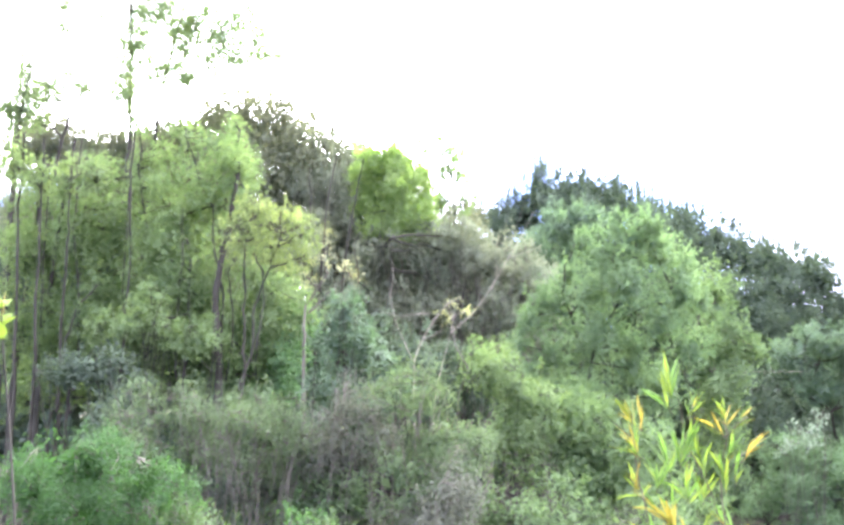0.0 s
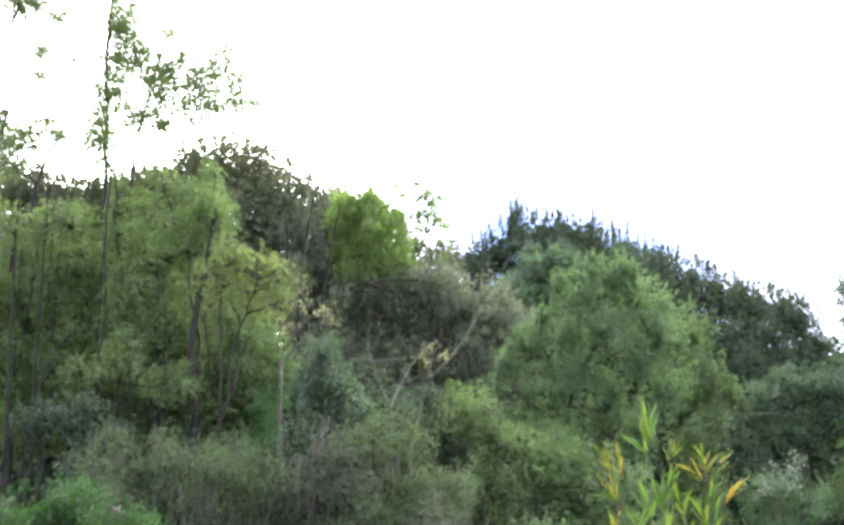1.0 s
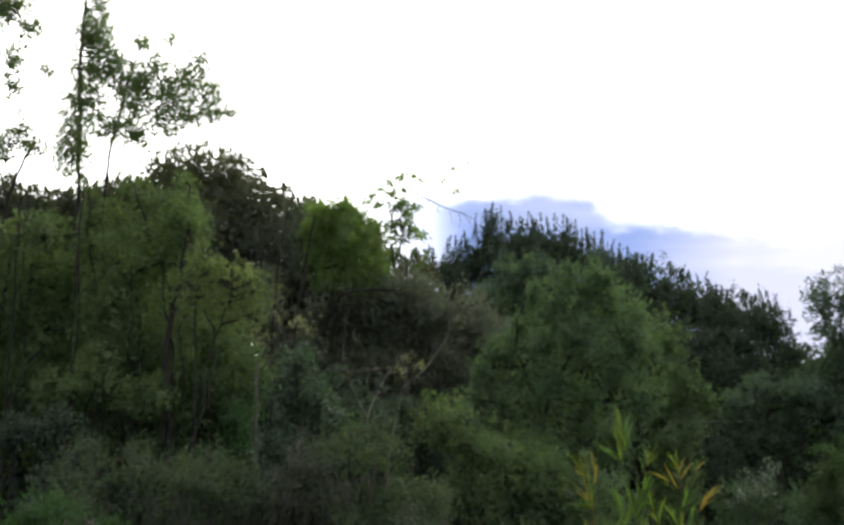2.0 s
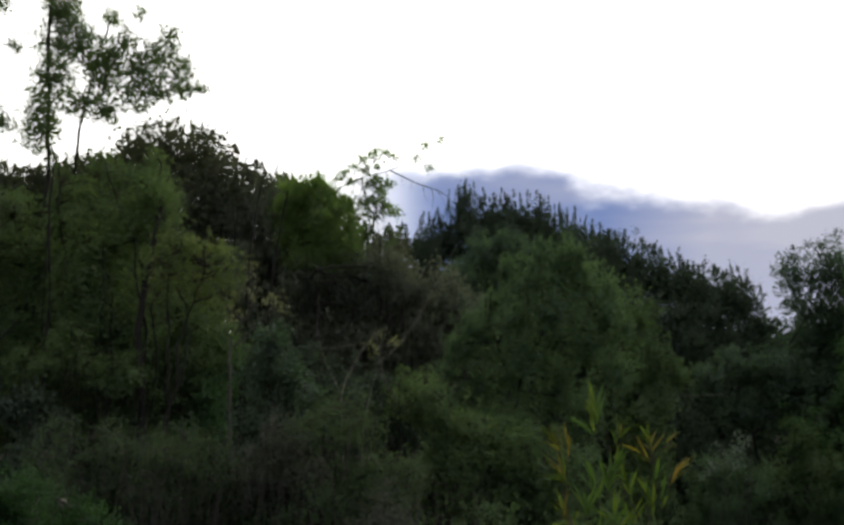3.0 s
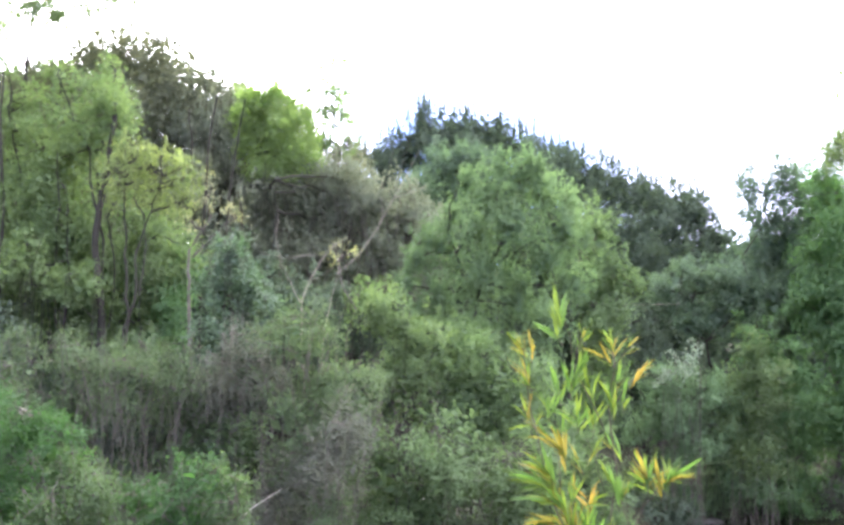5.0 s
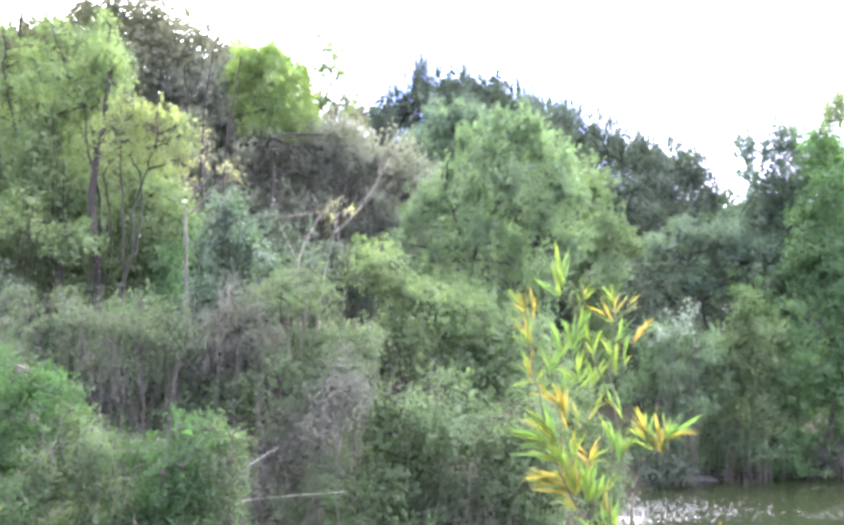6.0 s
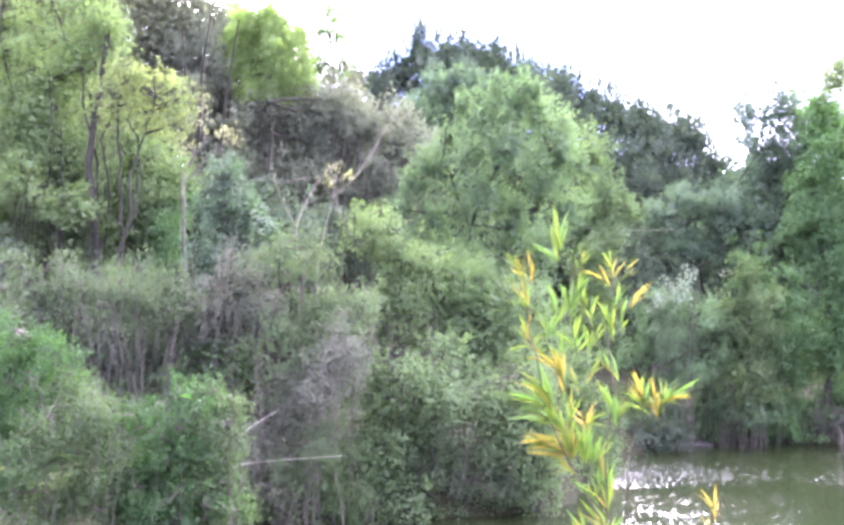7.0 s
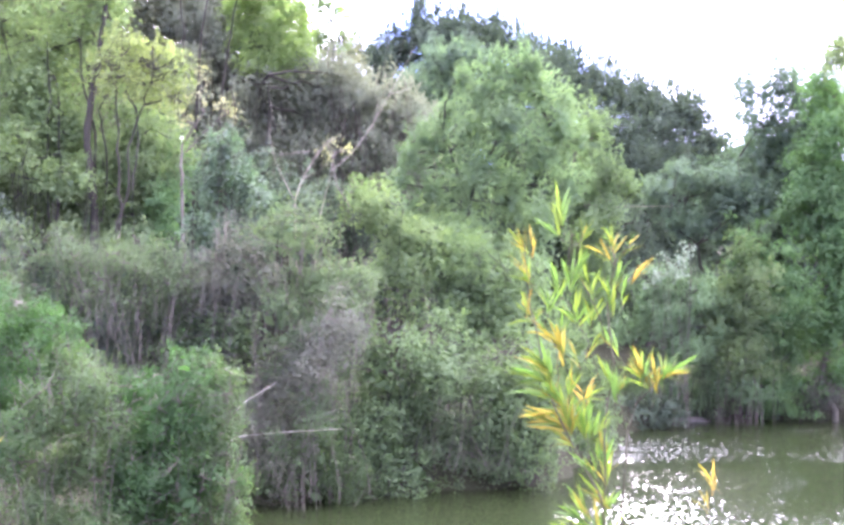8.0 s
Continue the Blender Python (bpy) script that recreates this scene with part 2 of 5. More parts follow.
def water_material():
    """Murky river: slow swell and small wind facets, each tilted its own way, stronger in gusts."""
    m, n, l = material("river_water")
    o = n.new("ShaderNodeOutputMaterial")
    p = n.new("ShaderNodeBsdfPrincipled")
    p.inputs["Base Color"].default_value = (0.011, 0.016, 0.006, 1)
    p.inputs["Roughness"].default_value, p.inputs["IOR"].default_value = 0.12, 1.33
    g = n.new("ShaderNodeNewGeometry")

    def vec(op, a_, b_):
        v = n.new("ShaderNodeVectorMath")
        v.operation = op
        l.new(a_, v.inputs[0])
        if isinstance(b_, tuple):
            v.inputs[1].default_value = b_
        else:
            l.new(b_, v.inputs[1])
        return v.outputs[0]

    warp = n.new("ShaderNodeTexNoise")
    warp.inputs["Scale"].default_value, warp.inputs["Detail"].default_value = 1.6, 2.0
    l.new(g.outputs["Position"], warp.inputs["Vector"])
    swell = vec("SUBTRACT", warp.outputs["Color"], (0.5, 0.5, 0.5))
    facets = n.new("ShaderNodeTexVoronoi")
    facets.inputs["Scale"].default_value = 1.0
    l.new(vec("ADD", vec("MULTIPLY", g.outputs["Position"], (25.0, 6.4, 1.0)), swell), facets.inputs["Vector"])
    lean = vec("SUBTRACT", facets.outputs["Color"], (0.5, 0.5, 0.5))
    tilt = vec("MULTIPLY", lean, vec("ABSOLUTE", lean, (0.0, 0.0, 0.0)))
    wind = n.new("ShaderNodeTexNoise")
    wind.inputs["Scale"].default_value, wind.inputs["Detail"].default_value = 1.0, 3.0
    l.new(vec("MULTIPLY", g.outputs["Position"], (0.12, 0.22, 1.0)), wind.inputs["Vector"])
    gust = n.new("ShaderNodeMapRange")
    gust.inputs["From Min"].default_value, gust.inputs["From Max"].default_value = 0.35, 0.62
    gust.inputs["To Min"].default_value, gust.inputs["To Max"].default_value = 0.5, 1.0
    l.new(wind.outputs["Fac"], gust.inputs["Value"])
    amp = n.new("ShaderNodeVectorMath")
    amp.operation = "SCALE"
    l.new(vec("MULTIPLY", tilt, (0.25, 1.03, 0.0)), amp.inputs[0])
    split = n.new("ShaderNodeSeparateXYZ")
    l.new(g.outputs["Position"], split.inputs[0])
    ripple = n.new("ShaderNodeMapRange")
    ripple.interpolation_type = "SMOOTHSTEP"
    ripple.inputs["From Min"].default_value, ripple.inputs["From Max"].default_value = 33.0, 37.0
    ripple.inputs["To Min"].default_value, ripple.inputs["To Max"].default_value = 0.0, 2.0
    l.new(split.outputs["Y"], ripple.inputs["Value"])
    calm = n.new("ShaderNodeMapRange")
    calm.interpolation_type = "SMOOTHSTEP"
    calm.inputs["From Min"].default_value, calm.inputs["From Max"].default_value = 43.5, 46.0
    calm.inputs["To Min"].default_value, calm.inputs["To Max"].default_value = 1.0, 0.2
    l.new(split.outputs["Y"], calm.inputs["Value"])
    rough = n.new("ShaderNodeMath")
    rough.operation = "MAXIMUM"
    l.new(gust.outputs[0], rough.inputs[0])
    l.new(ripple.outputs[0], rough.inputs[1])
    ends = n.new("ShaderNodeMath")
    ends.operation = "MULTIPLY"
    l.new(rough.outputs[0], ends.inputs[0])
    l.new(calm.outputs[0], ends.inputs[1])
    l.new(ends.outputs[0], amp.inputs["Scale"])
    slope = vec("ADD", amp.outputs[0], vec("MULTIPLY", swell, (0.06, 0.08, 0.0)))
    up = vec("ADD", slope, (0.0, 0.0, 1.0))
    nz = n.new("ShaderNodeVectorMath")
    nz.operation = "NORMALIZE"
    l.new(up, nz.inputs[0])
    l.new(nz.outputs[0], p.inputs["Normal"])
    l.new(p.outputs[0], o.inputs[0])
    return m


SOIL, WATER = ground_material(), water_material()

# ---- mesh helpers ----


def raw_mesh(name, verts, tris, mat, smooth=False):
    """A mesh from arrays of corners and triangles."""
    me = bpy.data.meshes.new(name)
    v, t = np.asarray(verts, np.float32), np.asarray(tris, np.int32)
    me.vertices.add(len(v))
    me.vertices.foreach_set("co", v.ravel())
    me.loops.add(t.size)
    me.loops.foreach_set("vertex_index", t.ravel())
    me.polygons.add(len(t))
    me.polygons.foreach_set("loop_start", np.arange(0, t.size, 3, dtype=np.int32))
    if smooth:
        me.polygons.foreach_set("use_smooth", np.ones(len(t), bool))
    me.update(calc_edges=True)
    me.materials.append(mat)
    return me


def part(name, me, parent, label=""):
    ob = new(name, me)
    ob.parent = parent
    return tagged(ob, label=label)


class Tubes:
    """Gathers tapered round limbs into one mesh."""

    def __init__(self):
        self.v, self.t, self.n = [], [], 0

    def add(self, pts, radii, sides=6):
        pts = np.asarray(pts, float)
        k = len(pts)
        tan = np.gradient(pts, axis=0)
        tan /= np.linalg.norm(tan, axis=1, keepdims=True) + 1e-9
        ref = np.where(np.abs(tan[:, 2:3]) > 0.9, np.array([[1.0, 0, 0]]), np.array([[0, 0, 1.0]]))
        a = np.cross(tan, ref)
        a /= np.linalg.norm(a, axis=1, keepdims=True) + 1e-9
        b = np.cross(tan, a)
        ang = np.arange(sides) * 2 * np.pi / sides
        ring = pts[:, None] + np.asarray(radii)[:, None, None] * (np.cos(ang)[None, :, None] * a[:, None] + np.sin(ang)[None, :, None] * b[:, None])
        i, j = np.meshgrid(np.arange(k - 1), np.arange(sides), indexing="ij")
        p, q = i * sides + j, i * sides + (j + 1) % sides
        t = np.concatenate([np.stack([p, p + sides, q], -1).reshape(-1, 3), np.stack([q, p + sides, q + sides], -1).reshape(-1, 3)])
        self.v.append(ring.reshape(-1, 3))
        self.t.append(t + self.n)
        self.n += k * sides

    def mesh(self, name, mat):
        return raw_mesh(name, np.concatenate(self.v), np.concatenate(self.t), mat, True)


def bend(rng, a, b, n=6, wobble=0.06):
    """A wavering way from a to b."""
    a, b = np.asarray(a, float), np.asarray(b, float)
    s = np.linspace(0, 1, n)[:, None]
    off = np.cumsum(rng.normal(0, 1, (n, 3)), 0)
    off -= s * off[-1] + (1 - s) * off[0]
    return a + (b - a) * s + off * wobble * np.linalg.norm(b - a) / math.sqrt(n)


def unit(v):
    return v / (np.linalg.norm(v, axis=-1, keepdims=True) + 1e-9)


def leaves(rng, centres, normal, length, width, droop=0.0):
    """Folded two-sided leaves: corners and triangles."""
    n = len(centres)
    ax = unit(np.cross(normal, rng.normal(0, 1, (n, 3))))
    if droop:
        ax = unit(ax + np.array([0, 0, -droop]))
        normal = unit(np.cross(ax, np.cross(normal, ax)))
    side = np.cross(normal, ax)
    ln = (length * rng.uniform(0.65, 1.3, n))[:, None]
    w = (width * rng.uniform(0.7, 1.25, n))[:, None]
    base, tip = centres - ax * ln * 0.5, centres + ax * ln * 0.5
    mid = centres - ax * ln * 0.08 + normal * w * 0.25
    v = np.stack([base, mid - side * w * 0.5, tip, mid + side * w * 0.5], 1).reshape(-1, 3)
    k = np.arange(n)[:, None] * 4
    return v, np.concatenate([k + [0, 3, 2], k + [0, 2, 1]])


def foliage(rng, lobes, sp):
    """Clumps of leaves that fill the lobes of a crown. Returns corners, triangles and the clumps' centres."""
    cs = []
    for dx, dy, dz, rx, rz in lobes:
        m = max(5, int(math.pi * rx * rz * sp["clumps"]))
        axes = np.array([rx, 0.5 * (rx + rz), rz])
        heads = sp.get("heads", 10)
        hub = unit(rng.normal(0, 1, (heads, 3)) + np.array([0, 0, 0.2])) * rng.uniform(0.30, 1.05, heads)[:, None]
        size = rng.uniform(0.18, 0.50, heads)
        which = rng.choice(heads, m, p=size**2 / np.sum(size**2))
        d = unit(rng.normal(0, 1, (m, 3)))
        r = rng.uniform(0, 1, m) ** (1 / 3.0) * size[which] * np.where(rng.uniform(0, 1, m) < 0.14, rng.uniform(1.2, 2.2, m), 1.0)
        if sp.get("loose"):
            cs.append(np.array([dx, dy, dz]) + d * (rng.uniform(0, 1, m) ** 0.45 * rng.uniform(0.8, sp.get("stray", 1.25), m))[:, None] * axes)
        else:
            cs.append(np.array([dx, dy, dz]) + (hub[which] + d * r[:, None]) * axes)
    c = np.concatenate(cs)
    if sp.get("fingers"):
        count, tall, thick = sp["fingers"]
        fs_ = []
        for dx, dy, dz, rx, rz in lobes:
            for u in rng.uniform(-0.95, 0.95, int(count * rx)):
                h = tall * rng.uniform(0.6, 1.3)
                foot = np.array([dx + u * rx, dy + rng.normal(0, 0.3 * rx), dz + rz * math.sqrt(1 - u * u) * rng.uniform(0.62, 0.95)])
                q = rng.uniform(0, 1, 44)
                rad = thick * (1.1 - q) * np.sqrt(rng.uniform(0, 1, 44))
                a = rng.uniform(0, 6.28, 44)
                lean = rng.normal(0, 0.12)
                fs_.append(foot + np.stack([rad * np.cos(a) + lean * q * h, rad * np.sin(a), q * h], 1))
        fp = np.concatenate(fs_)
        fv_, ft_ = leaves(rng, fp, unit(rng.normal(0, 1, fp.shape) + np.array([0, 0, 0.2])), sp["leaf"][0] * 0.9, sp["leaf"][1] * 0.9)
    sprays = []
    for dx, dy, dz, rx, rz in lobes if sp.get("spray", 1) else ():
        m = int(7 * (rx + rz) * sp.get("spray", 1))
        d = unit(rng.normal(0, 1, (m, 3)) * (1, 0.8, 1) + np.array([0, -0.25, 0.35]))
        foot = np.array([dx, dy, dz]) + d * rng.uniform(0.75, 1.05, (m, 1)) * np.array([rx, 0.5 * (rx + rz), rz])
        way = unit(d * 0.6 + rng.normal(0, 0.3, (m, 3)) + np.array([0, 0, 0.65])) * (rng.uniform(0.25, 0.75, (m, 1)) * sp.get("sprig", 1.0) * min(1.0, 0.25 + 0.5 * rx))
        q = rng.uniform(0, 1, (m, 20, 1))
        sprays.append((foot[:, None] + way[:, None] * q + rng.normal(0, 1, (m, 20, 3)) * (0.085 * (1.15 - q)) * min(1.0, 0.5 + 0.4 * rx)).reshape(-1, 3))
    if sprays:
        pp = np.concatenate(sprays)
        sv_, st_ = leaves(rng, pp, unit(rng.normal(0, 1, pp.shape) + np.array([0, 0, 0.3])), sp["leaf"][0] * 0.95, sp["leaf"][1] * 0.95)
    k = rng.poisson(0.93 * sp["per"], len(c))
    idx = np.repeat(np.arange(len(c)), k)
    shape = np.array(sp["clump"])
    size = rng.uniform(0.6, 1.3, len(c))
    off = rng.normal(0, 1, (len(idx), 3)) * shape * size[idx][:, None]
    if sp.get("tuft"):
        off[:, :2] *= np.clip(1.0 - off[:, 2:3] / (shape[2] * 2.0), 0.12, 1.8)
    p = c[idx] + off
    mid = np.mean([l[:3] for l in lobes], 0)
    lean = unit(rng.normal(0, 1, c.shape) + np.array([0, -0.3, 0.4]))
    nrm = unit(rng.normal(0, 1, p.shape) * 0.35 + unit(p - mid) * 0.5 + lean[idx] * 0.7 + np.array([0, 0, 0.3]))
    v, t = leaves(rng, p, nrm, sp["leaf"][0], sp["leaf"][1], sp.get("droop", 0.0))
    if sp.get("fingers"):
        v, t = np.concatenate([v, fv_]), np.concatenate([t, ft_ + len(v)])
    if sprays:
        v, t = np.concatenate([v, sv_]), np.concatenate([t, st_ + len(v)])
    if sp.get("core"):
        deep = []
        for dx, dy, dz, rx, rz in lobes:
            m = int(6 + 10 * rx * rz)
            d = unit(rng.normal(0, 1, (m, 3))) * (rng.uniform(0, 1, m) ** 0.5 * 0.55)[:, None]
            deep.append(np.array([dx, dy, dz]) + d * np.array([rx, 0.5 * (rx + rz), rz]))
        dp = np.concatenate(deep)
        v3, t3 = leaves(rng, dp, unit(rng.normal(0, 1, dp.shape) * (0.5, 1.0, 0.5)), sp["core"], sp["core"] * 0.6)
        v, t = np.concatenate([v, v3]), np.concatenate([t, t3 + len(v)])
    if sp.get("inner"):
        ins = []
        for dx, dy, dz, rx, rz in lobes:
            m = int(math.pi * rx * rz * sp["inner"] * 0.9)
            d = unit(rng.normal(0, 1, (m, 3))) * (rng.uniform(0, 1, m) ** 0.4 * sp.get("solid", 0.60))[:, None]
            ins.append(np.array([dx, dy, dz]) + d * np.array([rx, 0.5 * (rx + rz), rz]))
        ip = np.concatenate(ins)
        v2, t2 = leaves(rng, ip, unit(rng.normal(0, 1, ip.shape)), sp["leaf"][0] * 2.0, sp["leaf"][1] * 2.4)
        v, t = np.concatenate([v, v2]), np.concatenate([t, t2 + len(v)])
    return v, t, c


KIND = {
    "dark_tree": dict(core=0.8, solid=0.85, leaf=(0.155, 0.09), clump=(0.24, 0.24, 0.26), clumps=8, per=25, inner=26, fingers=(9, 0.45, 0.15), mat="dark", bark="dark", r=0.16, label="dark dense broadleaf tree in the far wood", cat="tree"),
    "mottled_tree": dict(stray=1.0, core=0.45, solid=0.97, fingers=(18, 0.30, 0.13), spray=0.5, leaf=(0.105, 0.065), clump=(0.14, 0.14, 0.15), clumps=36, per=14, inner=150, loose=True, mat="olive", bark="dark", r=0.12, label="broad dull-green tree with sky showing through", cat="tree"),
    "willow_bush": dict(core=0.4, leaf=(0.12, 0.05), clump=(0.19, 0.19, 0.16), clumps=20, per=32, inner=15, mat="silver", bark="dark", r=0.013, label="silvery grey-green willow bush beside the water", cat="bush"),
    "slender_tree": dict(spray=0.35, leaf=(0.12, 0.075), clump=(0.12, 0.12, 0.12), clumps=92, per=8, inner=0, heads=7, loose=True, mat="crown", bark="dark", r=0.10, label="slender tall tree with sparse small leaves", cat="tree"),
    "airy_tree": dict(spray=0.35, leaf=(0.12, 0.075), clump=(0.12, 0.12, 0.12), clumps=92, per=8, inner=0, heads=9, loose=True, mat="crown", bark="dark", r=0.09, label="airy light-green tree with gaps in its crown", cat="tree"),
    "screen_tree": dict(leaf=(0.145, 0.085), clump=(0.13, 0.13, 0.14), clumps=24, per=18, inner=4, spray=0.3, heads=9, loose=True, mat="shade", bark="dark", r=0.09, label="dark green tree with an open upper crown", cat="tree"),
    "light_tree": dict(leaf=(0.13, 0.072), clump=(0.20, 0.20, 0.16), clumps=19, per=26, inner=8, heads=12, mat="light", bark="dark", r=0.1, fore=-0.35, label="feathery light-green tree with dark bare trunks", cat="tree"),
    "yellow_tree": dict(leaf=(0.115, 0.065), clump=(0.19, 0.19, 0.13), clumps=22, per=24, inner=4, heads=14, mat="yellow", bark="dark", r=0.09, fore=-0.3, label="yellow-green feathery tree on several thin trunks", cat="tree"),
    "brown_tree": dict(fore=-1.3, twigs=10, core=0.5, solid=0.85, leaf=(0.13, 0.07), clump=(0.18, 0.18, 0.2), clumps=19, per=21, inner=10, mat="twiggy", bark="dark", r=0.12, label="thin brownish tree with half-bare twigs", cat="tree"),
    "glow_tree": dict(stray=1.0, core=0.7, solid=1.0, leaf=(0.095, 0.06), clump=(0.17, 0.17, 0.15), clumps=30, per=40, inner=50, loose=True, spray=0.7, mat="glow", bark="dark", r=0.13, label="fresh green tree lit from behind by the sun", cat="tree"),
    "spiky_tree": dict(core=0.8, spray=0.4, solid=0.82, leaf=(0.20, 0.075), clump=(0.22, 0.22, 0.34), clumps=15, per=29, inner=28, fingers=(11, 1.05, 0.15), mat="dark", bark="dark", r=0.16, tuft=True, label="dark tree with upright pointed shoots on the skyline", cat="tree"),
    "thicket": dict(twigs=8, core=0.6, leaf=(0.13, 0.07), clump=(0.22, 0.22, 0.2), clumps=14, per=26, inner=12, mat="twiggy", bark="grey", r=0.06, label="twiggy grey-brown thicket in the shade", cat="thicket"),
    "grey_tree": dict(core=0.6, leaf=(0.145, 0.08), clump=(0.20, 0.20, 0.18), clumps=18, per=30, inner=13, mat="grey", bark="grey", r=0.13, label="rounded grey-green broadleaf tree by the river", cat="tree"),
    "feather_tree": dict(core=0.6, leaf=(0.125, 0.062), clump=(0.15, 0.15, 0.26), clumps=22, per=30, inner=18, heads=16, spray=2.2, sprig=1.7, mat="feather", bark="dark", r=0.10, fore=0.1, label="feathery light green tree with upright sprays", cat="tree"),
    "shade_tree": dict(core=0.6, leaf=(0.15, 0.08), clump=(0.20, 0.20, 0.18), clumps=18, per=25, inner=13, heads=12, mat="shade", bark="dark", r=0.13, label="deep green broadleaf tree in the shade by the river", cat="tree"),
    "ivy_bush": dict(core=0.4, leaf=(0.10, 0.075), clump=(0.14, 0.14, 0.16), clumps=28, per=30, inner=16, heads=14, mat="ivy", bark="dark", r=0.03, label="tall grey-green bush hung with climbing leaves", cat="bush"),
    "silver_bush": dict(leaf=(0.12, 0.10), clump=(0.11, 0.11, 0.14), clumps=22, per=8, inner=0, spray=0, loose=True, mat="pale", bark="grey", r=0.02, label="thin bush with separate pale silvery leaves", cat="bush"),
    "green_tree": dict(core=0.6, leaf=(0.165, 0.09), clump=(0.23, 0.23, 0.18), clumps=19, per=32, inner=16, mat="bank", bark="grey", r=0.15, label="full green broadleaf tree on the far bank", cat="tree"),
    "lean_tree": dict(spray=0.5, leaf=(0.12, 0.07), clump=(0.12, 0.12, 0.12), clumps=24, per=14, inner=0, mat="light", bark="dark", r=0.06, fore=-0.5, label="dark leaning young tree with few leaves", cat="tree"),
    "seed_tree": dict(spray=0, leaf=(0.09, 0.06), clump=(0.11, 0.11, 0.09), clumps=8, per=14, inner=0, mat="seed", bark="grey", r=0.07, label="small tree with pale cream flower clusters", cat="tree"),
    "yellow_bush": dict(core=0.4, leaf=(0.115, 0.065), clump=(0.17, 0.17, 0.15), clumps=22, per=32, inner=16, mat="light", bark="grey", r=0.014, label="yellow-green bush at the wood's edge", cat="bush"),
    "lime_bush": dict(core=0.4, leaf=(0.115, 0.065), clump=(0.17, 0.17, 0.15), clumps=22, per=27, inner=16, mat="light", bark="dark", r=0.025, label="light green bush at the wood's edge", cat="bush"),
    "green_bush": dict(core=0.4, leaf=(0.11, 0.065), clump=(0.16, 0.16, 0.13), clumps=26, per=29, inner=19, mat="bank", bark="dark", r=0.014, label="leafy green bush on the river bank", cat="bush"),
    "leafy_bush": dict(core=0.28, leaf=(0.063, 0.040), clump=(0.12, 0.12, 0.10), clumps=44, per=35, inner=25, mat="bush", bark="grey", r=0.011, label="leafy green bush growing over the water", cat="bush"),
    "mixed_bush": dict(twigs=5, core=0.28, leaf=(0.063, 0.040), clump=(0.12, 0.12, 0.11), clumps=44, per=34, inner=23, mat="mixed", bark="grey", r=0.011, label="yellowing grey-green bush growing over the water", cat="bush"),
    "grey_bush": dict(core=0.4, leaf=(0.13, 0.065), clump=(0.19, 0.19, 0.16), clumps=20, per=27, inner=16, mat="grey", bark="dark", r=0.025, label="grey-green willow bush beside the water", cat="bush"),
    "brown_bush": dict(twigs=6, core=0.35, leaf=(0.092, 0.046), clump=(0.18, 0.18, 0.18), clumps=20, per=40, inner=15, mat="brown", bark="grey", r=0.011, label="dry brownish bush with bare twigs", cat="bush"),
    "reed_bush": dict(twigs=10, core=0.3, leaf=(0.092, 0.046), clump=(0.16, 0.16, 0.2), clumps=20, per=40, inner=12, mat="reed", bark="grey", r=0.012, label="dry bush on many pale upright stems", cat="bush"),
    "olive_bush": dict(twigs=5, core=0.35, leaf=(0.092, 0.046), clump=(0.16, 0.16, 0.14), clumps=24, per=40, inner=16, mat="reed", bark="grey", r=0.018, label="olive-green bush with dull small leaves on the bank", cat="bush"),
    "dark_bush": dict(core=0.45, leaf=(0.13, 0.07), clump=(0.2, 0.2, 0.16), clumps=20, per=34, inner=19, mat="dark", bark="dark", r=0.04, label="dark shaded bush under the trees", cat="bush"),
}


